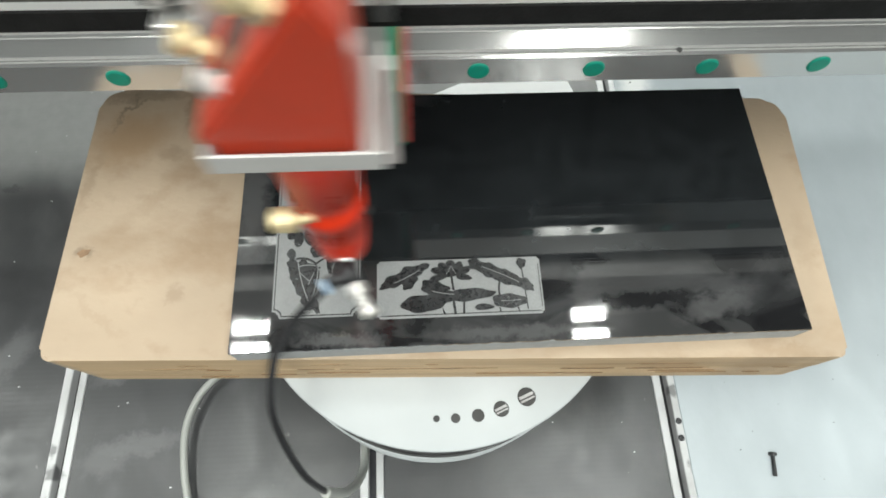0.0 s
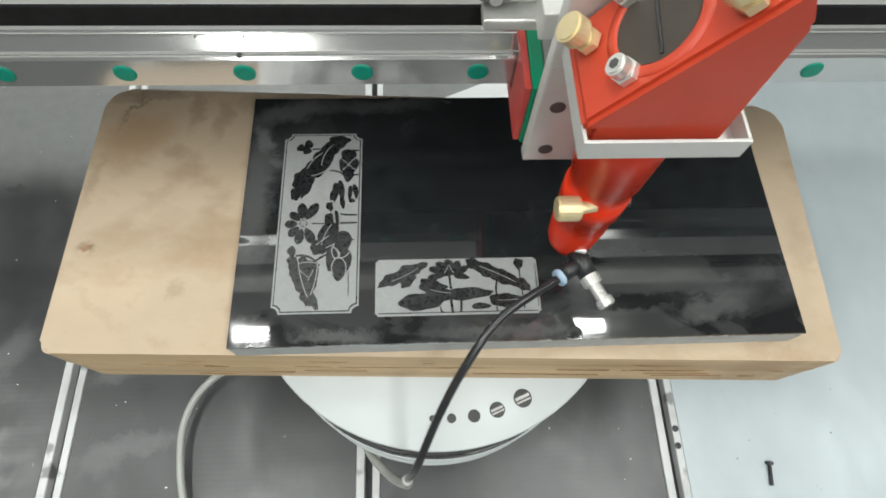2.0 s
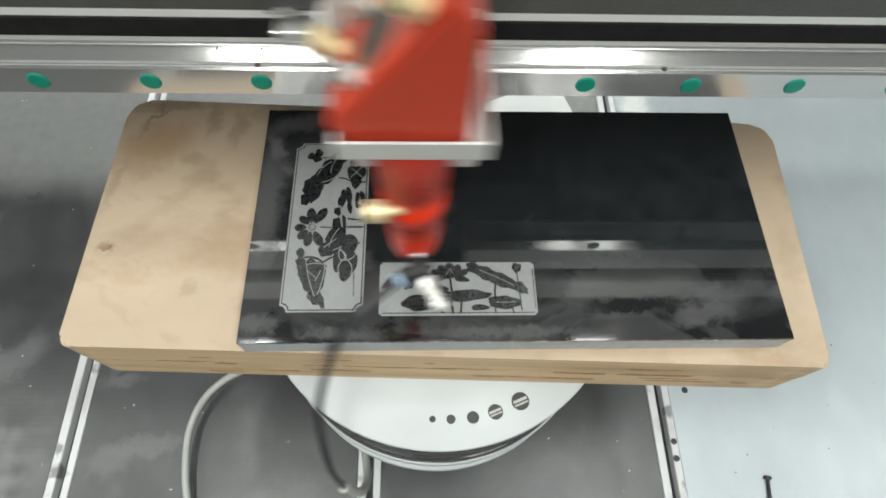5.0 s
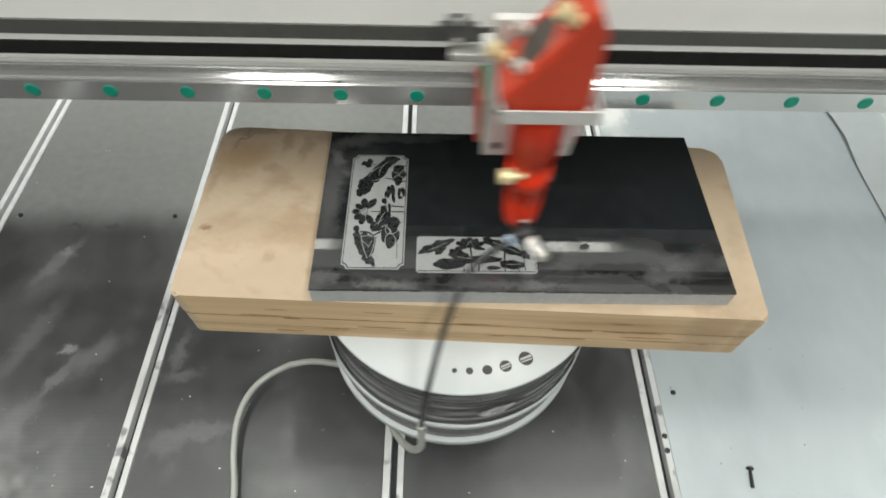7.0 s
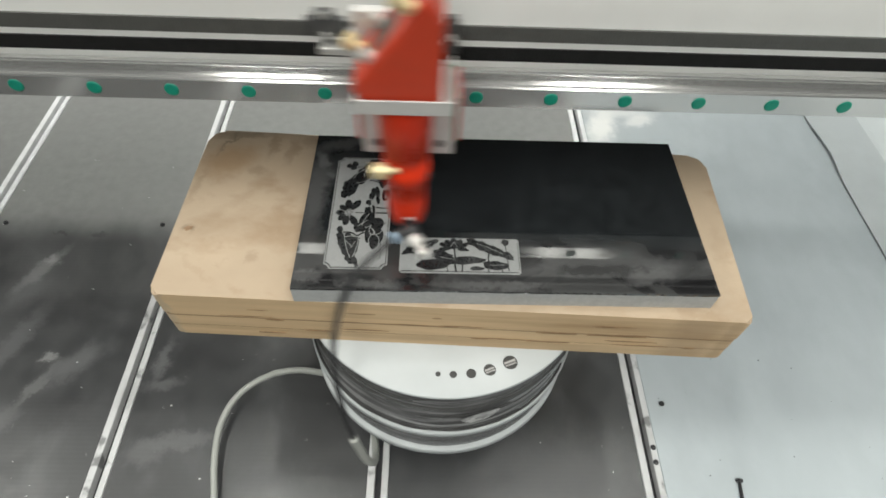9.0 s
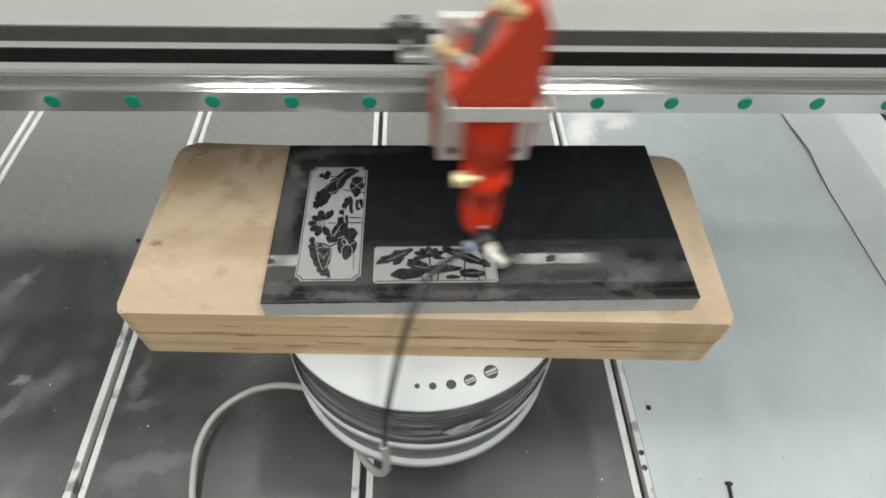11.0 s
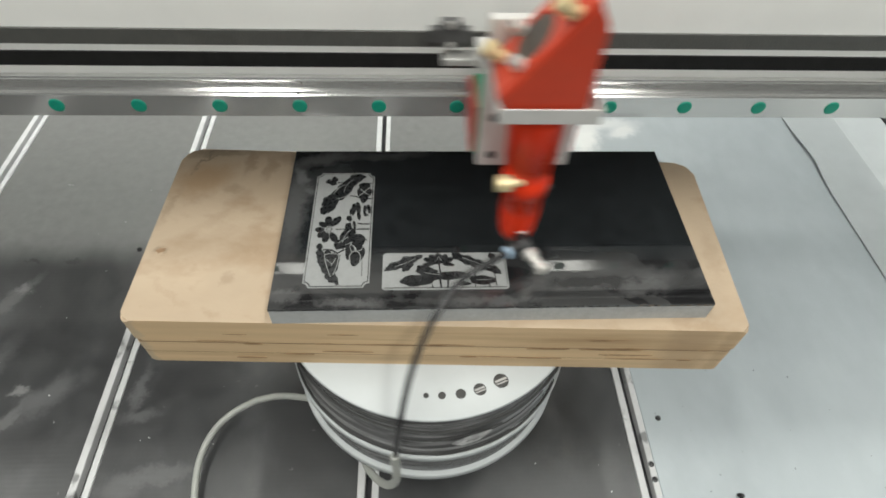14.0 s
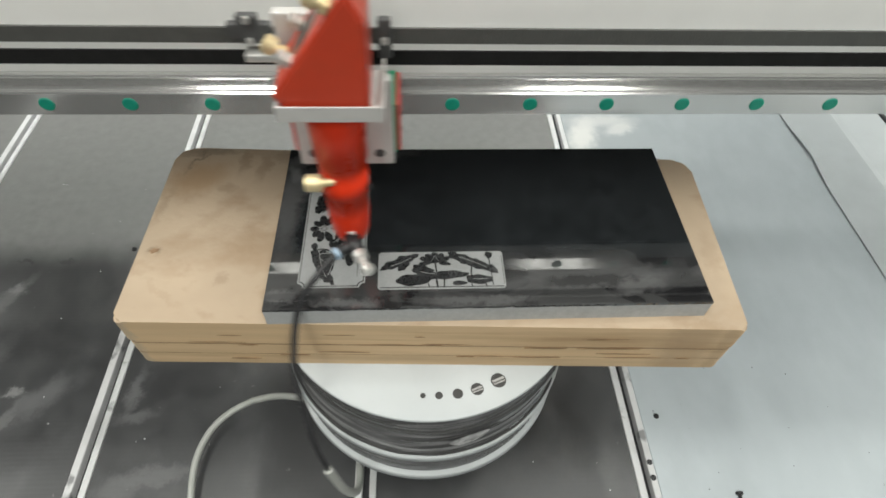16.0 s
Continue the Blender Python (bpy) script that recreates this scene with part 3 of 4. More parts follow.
def build_cracks(b):
    """Dark gaps and dents in the board's sawn front."""
    rnd = random.Random(12)
    (xa, ya), (xb, yb) = BOARD[0], BOARD[1]
    for k in range(28):
        f, z, w = rnd.uniform(0.03, 0.97), rnd.choice((0.2635, 0.2635, 0.2598, 0.2615, 0.2447, 0.2447, 0.2515, 0.2365, 0.277)) + rnd.gauss(0, 0.0012), rnd.uniform(0.008, 0.055)
        x, y = xa + (xb - xa) * f, ya + (yb - ya) * f
        bm = bmesh.new()
        n = 7
        up = [(w * (i / (n - 1) - 0.5), 0.0007 * math.sin(math.pi * i / (n - 1)) * rnd.uniform(0.4, 1.3)) for i in range(n)]
        lo = [(p, -0.0006 * math.sin(math.pi * i / (n - 1)) * rnd.uniform(0.3, 1.2)) for i, (p, _) in enumerate(up)]
        ring = up + lo[::-1][1:-1]
        verts = [bm.verts.new((x + p, y + p * (yb - ya) / (xb - xa) - 0.0004, z + q)) for p, q in ring]
        back = [bm.verts.new((v.co.x, v.co.y + 0.0012, v.co.z)) for v in verts]
        bm.faces.new(verts)
        for i in range(len(verts)):
            bm.faces.new((verts[i], back[i], back[(i + 1) % len(verts)], verts[(i + 1) % len(verts)]))
        part("crack", bm, SPLIT, b)


def grow(bm, pts, z):
    """A thin raised patch with the given outline."""
    lo = [bm.verts.new((x, y, z - 0.0003)) for x, y in pts]
    hi = [bm.verts.new((x, y, z)) for x, y in pts]
    bm.faces.new(hi)
    for k in range(len(pts)):
        bm.faces.new((lo[k], lo[(k + 1) % len(pts)], hi[(k + 1) % len(pts)], hi[k]))


def leaf(cx, cy, length, width, turn, lobes=0, depth=0.0, point=0.3, n=40, seed=0):
    """The outline of a leaf or petal in millimetres, round (cx, cy), turned by degrees."""
    c, s, pts = math.cos(radians(turn)), math.sin(radians(turn)), []
    for k in range(n):
        a = 2 * math.pi * k / n
        r = 1 + depth * math.sin(lobes * a + seed) + 0.05 * math.sin(3 * a + 2.1 * seed)
        x = length / 2 * math.cos(a) * r
        y = width / 2 * math.sin(a) * r * (1 - point * math.cos(a))
        pts.append((cx + x * c - y * s, cy + x * s + y * c))
    return pts


def lens(cx, cy, length, width, turn, n=28):
    """The outline of a petal with pointed ends, fullest beyond its middle."""
    c, s, pts = math.cos(radians(turn)), math.sin(radians(turn)), []
    for k in range(n):
        a = 2 * math.pi * k / n
        x = length / 2 * math.cos(a)
        y = width / 2 * math.copysign(abs(math.sin(a)) ** 1.35, math.sin(a)) * (1 + 0.25 * math.cos(a))
        pts.append((cx + x * c - y * s, cy + x * s + y * c))
    return pts


def stem(x0, y0, x1, y1, w=0.8, sag=0.0):
    """A thin bent band in millimetres."""
    left, right = [], []
    nx, ny = -(y1 - y0), (x1 - x0)
    d = math.hypot(nx, ny)
    nx, ny = nx / d, ny / d
    for k in range(9):
        f = k / 8
        b = sag * 4 * f * (1 - f)
        x, y = x0 + (x1 - x0) * f + nx * b, y0 + (y1 - y0) * f + ny * b
        left.append((x + nx * w / 2, y + ny * w / 2))
        right.append((x - nx * w / 2, y - ny * w / 2))
    return left + right[::-1]


def octagon(w, h, cut, inset):
    """A panel outline with notched corners, round the panel's centre, in millimetres."""
    a, b = w / 2 - inset, h / 2 - inset
    out = []
    for sx, sy, flip in ((1, -1, 0), (1, 1, 1), (-1, 1, 0), (-1, -1, 1)):
        p = [(sx * (a - cut), sy * b), (sx * (a - cut * 0.90), sy * (b - cut * 0.45)), (sx * (a - cut * 0.45), sy * (b - cut * 0.90)), (sx * a, sy * (b - cut))]
        out += p[::-1] if flip else p
    return out


def etched(slab, name, cx, cy, w, h, motifs, z, label, cut, lined=True):
    """One etched picture on the stone: pale ground, border lines, dark plants."""
    place = lambda pts: [(cx + x / 1000, cy + y / 1000) for x, y in pts]
    bm = bmesh.new()
    grow(bm, place(octagon(w, h, cut, 0)), z + 0.0004)
    ground = part(name, bm, ETCH, slab, label)
    if lined:
        bm = bmesh.new()
        grow(bm, place(octagon(w, h, cut, 1.0)), z + 0.0006)
        part("border_line", bm, INK, ground, "dark border line")
        bm = bmesh.new()
        grow(bm, place(octagon(w, h, cut, 1.7)), z + 0.0008)
        part("inner_field", bm, ETCH, ground)
    else:
        motifs = motifs + [("border_line", stem(2, h - 1.6, w - 2, h - 1.6, 0.5)), ("border_line", stem(w - 1.3, 5, w - 1.3, h - 4, 0.35))]
    for k, (kind, pts) in enumerate(motifs):
        bm = bmesh.new()
        vein = kind == "vein"
        grow(bm, place([(x - w / 2, h / 2 - y) for x, y in pts]), z + (0.0014 if vein else 0.0009) + 0.000005 * k)
        part(kind, bm, ETCH if vein else INK, ground)


def build_slab():
    s = thing("stone_slab", "black polished stone slab with two etched flower panels, on the board", "stone slab")
    x0, x1, y0, y1, z0, z1 = -0.1478, 0.2075, -0.1172, 0.0650, 0.2945, 0.3150
    rnd = random.Random(3)
    core = box(x0, x1, y0, y1, z0, z1 - 0.0025)
    part("sawn_body", core, CUT, s, "rough pale sawn edge")
    # polished top with a finely chipped front edge
    front = [(x0 + (x1 - x0) * k / 150, y0 + abs(rnd.gauss(0, 0.00022)) - 0.0003) for k in range(151)]
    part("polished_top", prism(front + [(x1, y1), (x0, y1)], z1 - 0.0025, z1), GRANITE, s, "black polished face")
    # upright panel, in millimetres from its upper corner
    crown = [("leaf", leaf(11.5, 11.8, 5.8, 5.8, 23)), ("leaf", leaf(16.8, 9.1, 5.9, 7.3, 1)), ("leaf", leaf(15.9, 14.1, 6.1, 5.4, 1)), ("stem", stem(19.4, 12.9, 28.3, 12.5, 0.9, 0.0)),
             ("stem", stem(42.0, 14.0, 51.7, 14.2, 1.1, 0.0)), ("leaf", leaf(37.8, 7.0, 14.6, 10.6, -14, 5, 0.08, seed=1)), ("leaf", leaf(32.5, 12.0, 12.5, 11.4, -40, 5, 0.06, seed=2)), ("leaf", leaf(29.8, 20.7, 22.6, 7.8, 100)),
             ("leaf", leaf(24.9, 22.9, 18.7, 12.1, 116, 6, 0.07, seed=3)), ("leaf", leaf(19.6, 30.5, 22.1, 12.7, 143, 7, 0.08, seed=1)), ("leaf", leaf(13.2, 37.9, 14.6, 12.3, 129, 6, 0.08, seed=4)), ("leaf", leaf(16.9, 43.2, 17.1, 6.5, 112, 5, 0.10, seed=2)),
             ("leaf", leaf(10.4, 47.8, 10.9, 7.8, 106, 5, 0.08, seed=5))]
    side = [("leaf", leaf(44.4, 18.8, 11.1, 10.2, 88)), ("leaf", leaf(41.2, 25.9, 10.9, 6.6, 92)), ("leaf", leaf(48.1, 25.5, 11.0, 6.6, 84)), ("leaf", leaf(44.5, 33.1, 12.7, 7.5, 88)),
            ("stem", stem(31.8, 30.2, 41.4, 33.5, 1.0, -1.0)), ("stem", stem(47.2, 34.0, 51.4, 33.6, 1.1, 0.0))]
    buds = [("petal", leaf(36.3, 47.4, 15.1, 4.5, 94)), ("petal", leaf(40.4, 46.6, 17.2, 4.0, 83)), ("petal", leaf(41.4, 55.6, 8.4, 3.3, 79)), ("petal", leaf(34.1, 49.9, 7.5, 3.0, 97)),
            ("petal", leaf(46.1, 48.0, 11.3, 3.0, 93)), ("petal", leaf(49.8, 46.8, 11.4, 3.4, 81)), ("petal", leaf(47.7, 53.6, 4.2, 3.3, 2)), ("leaf", leaf(33.3, 58.0, 7.0, 5.0, 78, 5, 0.10, seed=1)),
            ("stem", stem(40.2, 63.5, 51.0, 64.2, 1.2, 0.4)), ("stem", stem(40.5, 70.2, 51.1, 70.0, 1.2, 0.0)), ("leaf", leaf(33.0, 68.0, 10.0, 5.8, 86, 5, 0.08, seed=2)), ("leaf", leaf(38.1, 66.8, 11.8, 3.8, 81))]
    blossom = [("petal", lens(16.6 + far * math.cos(radians(a)), 70.2 + far * math.sin(radians(a)), long, wide, a)) for a, far, long, wide in
               ((-60, 10.2, 14.0, 6.4), (-98, 9.0, 12.5, 6.4), (-138, 7.8, 9.0, 5.4), (178, 8.0, 8.4, 5.6), (136, 8.2, 9.0, 6.0), (102, 9.4, 11.5, 5.8), (64, 9.8, 12.5, 6.2))]
    blossom += [("stem", stem(16.6 + 2.6 * math.cos(radians(a)), 70.2 + 2.6 * math.sin(radians(a)), 16.6 + 2.6 * math.cos(radians(a + 50)), 70.2 + 2.6 * math.sin(radians(a + 50)), 0.5, 0.3)) for a in range(0, 360, 60)]
    blossom += [("stem", stem(22.1, 70.2, 31.3, 70.5, 0.8, 0.0))]
    heart = [("leaf", leaf(30.6, 79.3, 16.3, 8.4, 108, 5, 0.08, seed=1)), ("leaf", leaf(26.7, 87.7, 10.7, 9.6, 121, 5, 0.06, seed=2)), ("leaf", leaf(32.0, 86.5, 12.4, 7.1, 116, 5, 0.08, seed=3)), ("leaf", leaf(36.0, 78.2, 18.5, 6.3, 95, 5, 0.08, seed=4))]
    pods = [("leaf", leaf(42.0, 84.0, 15.8, 12.4, 81, 4, 0.05, seed=1)), ("leaf", leaf(35.7, 96.0, 16.2, 7.3, 94)), ("leaf", leaf(45.0, 96.2, 15.4, 7.0, 84)), ("leaf", leaf(40.6, 102.3, 16.8, 10.4, 88)),
            ("stem", stem(46.0, 82.8, 49.6, 82.2, 0.9, 0.0)), ("stem", stem(46.6, 103.7, 47.1, 120.8, 0.4, 0.0))]
    frond = [("leaf", leaf(19.9, 105.7, 24.0, 10.3, 70, 7, 0.07, seed=2)), ("leaf", leaf(10.4, 90.4, 8.4, 5.0, 78, 4, 0.08, seed=1)), ("stem", stem(13.1, 93.2, 26.1, 97.5, 1.5, -2.0)), ("stem", stem(25.4, 97.3, 36.2, 91.8, 1.2, -1.0)), ("leaf", leaf(11.7, 98.7, 13.0, 5.5, 70, 6, 0.10, seed=1)),
             ("leaf", leaf(15.6, 104.8, 17.1, 9.9, 59, 7, 0.09, seed=2)), ("leaf", leaf(19.3, 113.9, 19.2, 9.9, 63, 7, 0.10, seed=3)), ("leaf", leaf(21.5, 121.3, 11.6, 7.3, 73, 6, 0.10, seed=4)), ("leaf", leaf(25.8, 123.7, 13.1, 4.9, 67, 6, 0.10, seed=5)),
             ("leaf", leaf(25.0, 108.4, 20.5, 5.5, 93, 6, 0.08, seed=2)), ("leaf", leaf(22.0, 98.8, 13.4, 4.5, 6))]
    veins = [("vein", stem(34.0, 9.3, 26.2, 26.6, 0.5, 2.0)), ("vein", stem(26.5, 16.6, 16.8, 29.1, 0.5, 1.5)), ("vein", stem(33.1, 25.8, 19.8, 34.5, 0.5, -2.0)), ("vein", stem(40.3, 21.8, 49.4, 30.5, 0.5, 0.0)),
             ("vein", stem(49.1, 20.5, 40.6, 30.4, 0.5, 0.0)), ("vein", stem(35.0, 53.8, 37.2, 70.5, 0.7, 0.0)), ("vein", stem(38.4, 55.1, 40.1, 69.8, 0.6, 0.0)), ("vein", stem(35.0, 71.3, 29.1, 85.8, 0.5, 1.0)),
             ("vein", stem(33.5, 79.5, 25.5, 86.0, 0.5, 0.0)), ("vein", stem(37.7, 85.2, 31.8, 88.2, 0.5, 0.0))]
    rims = [("vein", stem(36.7, 86.2, 38.2, 96.2, 0.6, 1.5)), ("vein", stem(37.4, 95.0, 47.3, 91.2, 0.6, 2.0)), ("vein", stem(40.3, 94.2, 37.2, 106.0, 0.6, 2.5)), ("vein", stem(40.3, 94.2, 44.6, 106.2, 0.6, -2.5)),
            ("vein", stem(14.7, 95.7, 22.2, 121.3, 0.6, 1.0)), ("vein", stem(27.2, 98.2, 23.9, 119.9, 0.6, -1.0)), ("vein", stem(15.2, 98.8, 26.2, 98.6, 0.5, -1.0)), ("vein", stem(16.6, 103.3, 22.5, 108.8, 0.4, 0.0)),
            ("vein", stem(25.0, 102.8, 21.6, 110.7, 0.4, 0.0)), ("vein", stem(19.1, 67.8, 13.9, 73.3, 0.5, 0.0)), ("vein", stem(16.4, 66.0, 17.6, 74.2, 0.4, 0.0))]
    one = crown + side + buds + blossom + heart + pods + frond + veins + rims
    etched(s, "etched_panel", -0.0970, -0.0318, 53.5, 131.5, one, z1, "upright grey etched panel of leaves and a blossom", 4.5)
    L = lambda u, v, *a, **k: ("leaf", leaf(u * 103, v * 37.5, *a, **k))
    P = lambda u, v, *a, **k: ("petal", leaf(u * 103, v * 37.5, *a, **k))
    S = lambda u, v, p, q, w=0.9, sag=0.0: ("stem", stem(u * 103, v * 37.5, p * 103, q * 37.5, w, sag))
    two = [L(0.22, 0.20, 18, 8, -15, 6, 0.1, seed=1), L(0.13, 0.33, 20, 8, -20, 6, 0.1, seed=2), L(0.20, 0.38, 12, 7, -40, 6, 0.1, seed=3), L(0.07, 0.42, 12, 4, -20, 5, 0.1), L(0.29, 0.11, 7, 4, -20),
           P(0.45, 0.15, 10, 6, 90), P(0.41, 0.17, 10, 5, 55), P(0.49, 0.17, 10, 5, 125), P(0.38, 0.22, 11, 4.5, 20), P(0.52, 0.22, 11, 4.5, 160), P(0.45, 0.24, 13, 6, 0), P(0.37, 0.33, 11, 4, -10),
           P(0.53, 0.33, 10, 4, 10), S(0.45, 0.28, 0.46, 0.55, 1.3), L(0.62, 0.13, 14, 7, 25, 6, 0.1, seed=1), L(0.70, 0.24, 20, 9, 25, 7, 0.1, seed=2), L(0.80, 0.38, 20, 9, 25, 7, 0.1, seed=3),
           L(0.90, 0.50, 12, 7, 35, 6, 0.1), S(0.75, 0.38, 0.74, 0.72, 1.2, 1.0), P(0.885, 0.12, 7, 6, 90, 5, 0.1), S(0.885, 0.2, 0.90, 0.92, 0.7), L(0.35, 0.50, 18, 9, 10, 6, 0.08, seed=4),
           L(0.29, 0.76, 29, 11, -4, 6, 0.06, seed=2), L(0.40, 0.64, 20, 9, 8, 6, 0.06, seed=1), L(0.57, 0.64, 30, 8, -3, 6, 0.06, seed=3), L(0.64, 0.86, 12, 4, 0), L(0.80, 0.77, 22, 9, 2, 6, 0.06, seed=5),
           S(0.455, 0.7, 0.465, 0.97, 1.5), S(0.52, 0.72, 0.515, 0.95, 1.2), S(0.39, 0.86, 0.40, 0.96, 0.8), S(0.73, 0.88, 0.735, 0.96, 0.9), S(0.84, 0.88, 0.85, 0.97, 0.9)]
    V = lambda u, v, p, q, w=0.4, sag=0.0: ("vein", stem(u * 103, v * 37.5, p * 103, q * 37.5, w, sag))
    two += [V(0.10, 0.40, 0.26, 0.18, 0.35, 0.5), V(0.64, 0.16, 0.86, 0.46, 0.35, -0.5), V(0.42, 0.27, 0.45, 0.13, 0.3, 0.3), V(0.48, 0.27, 0.455, 0.13, 0.3, -0.3), V(0.33, 0.56, 0.46, 0.63, 0.35, 0.4), V(0.74, 0.77, 0.86, 0.76, 0.3, 0.3)]
    etched(s, "etched_panel", -0.0085, -0.0816, 103, 37.5, two, z1, "lying grey etched panel of lotus plants", 1.6, False)


def build_reel():
    cx, cy, R = -0.0178, -0.0238, 0.1500
    r = thing("film_reel", "white plastic reel wound with dark shiny film", "reel", at=(cx, cy, 0))
    n = 96
    # top flange with a row of holes of growing size
    holes = ((-0.0069, -0.1270, 0.0024), (0.0069, -0.1273, 0.0034), (0.0233, -0.1261, 0.0046), (0.0404, -0.1223, 0.0057), (0.0597, -0.1146, 0.0068))

    def disc(z, t, radius):
        return lathe([(radius - 0.0015, z), (radius, z + 0.001), (radius, z + t - 0.001), (radius - 0.0012, z + t)], n)
    top = part("top_flange", disc(0.2236, 0.0040, R), FLANGE, r, "white flange with a row of round holes", True)
    for x, y, hr in holes:
        hole = part("hole", lathe([(hr, -0.0004), (hr, 0.0002)], 24, (x, y, 0.2277)), CORE, top, "dark round hole")
        if hr > 0.005:
            for shift, thick in ((-0.30, 0.10), (0.12, 0.16)):
                strip = box(-hr * 0.82, hr * 0.82, (shift - thick) * hr, (shift + thick) * hr, 0.2279, 0.2281)
                bmesh.ops.transform(strip, matrix=pose(x, y, 0, rz=22), verts=strip.verts)
                part("film_edge", strip, FILM, hole, "pale film edge seen in the hole")
    part("winding", lathe([(R - 0.012, 0.138)] + [(R - 0.0032 + 0.0012 * math.sin(k * 2.3) - 0.0008 * (k % 3), 0.139 + 0.0846 * k / 30) for k in range(31)], n), WIRE, r, "dark shiny wound film", True)
    part("middle_flange", disc(0.129, 0.0100, R + 0.0015), FLANGE, r, smooth=True)
    part("winding", lathe([(R - 0.004 + 0.0008 * (k % 2), 0.086 + 0.0430 * k / 12) for k in range(13)], n), WIRE, r, "dark shiny wound film", True)
    part("bottom_flange", disc(0.074, 0.0120, R + 0.0015), FLANGE, r, smooth=True)
    part("core", lathe([(0.085, 0.0), (0.085, 0.074)], 48), CORE, r, "dark core standing on the bed")
    bm = bmesh.new()
    rings = []
    for k in range(7):
        f, ring = (k + 1) / 7, []
        for i in range(32):
            q = 2 * math.pi * i / 32
            a = 0.125 * f * math.cos(q) * (1 + 0.1 * math.sin(3 * q))
            ring.append(bm.verts.new(((R - 0.0006) * math.cos(radians(-76) + a), (R - 0.0006) * math.sin(radians(-76) + a), 0.171 + 0.010 * f * math.sin(q) + 0.03 * a)))
        rings.append(ring)
    bm.faces.new(rings[0])
    for lo, hi in zip(rings, rings[1:]):
        for i in range(32):
            bm.faces.new((lo[i], lo[(i + 1) % 32], hi[(i + 1) % 32], hi[i]))
    part("clear_sticker", bm, FILM, r, "glossy pale oval sticker on the film")
    bm = bmesh.new()
    rnd = random.Random(8)
    for k in range(9):
        a0 = rnd.uniform(-2.9, -0.3)
        z = 0.145 + 0.070 * rnd.random()
        pts = [((R - 0.0016) * math.cos(a0 + 0.06 * i), (R - 0.0016) * math.sin(a0 + 0.06 * i), z + 0.003 * math.sin(0.5 * i + k)) for i in range(rnd.randint(8, 20))]
        bm = join(bm, sweep([Vector((p[0], p[1], p[2])) for p in pts], 0.0006, 5))
    # long black lines; the topmost draws in the shade below the top flange
    for z, thick in ((0.2205, 0.0007), (0.196, 0.0011), (0.1405, 0.0013)):
        pts = [((R - 0.0014) * math.cos(-3.1 + 0.06 * i), (R - 0.0014) * math.sin(-3.1 + 0.06 * i), z + 0.0022 * noise.noise((i * 0.35, z * 50, 0)) + 0.003 * math.sin(0.09 * i)) for i in range(52)]
        bm = join(bm, sweep([Vector(p) for p in pts], thick, 6))
    tagged(part("stray_film", bm, CORE, r), kind="stuff")


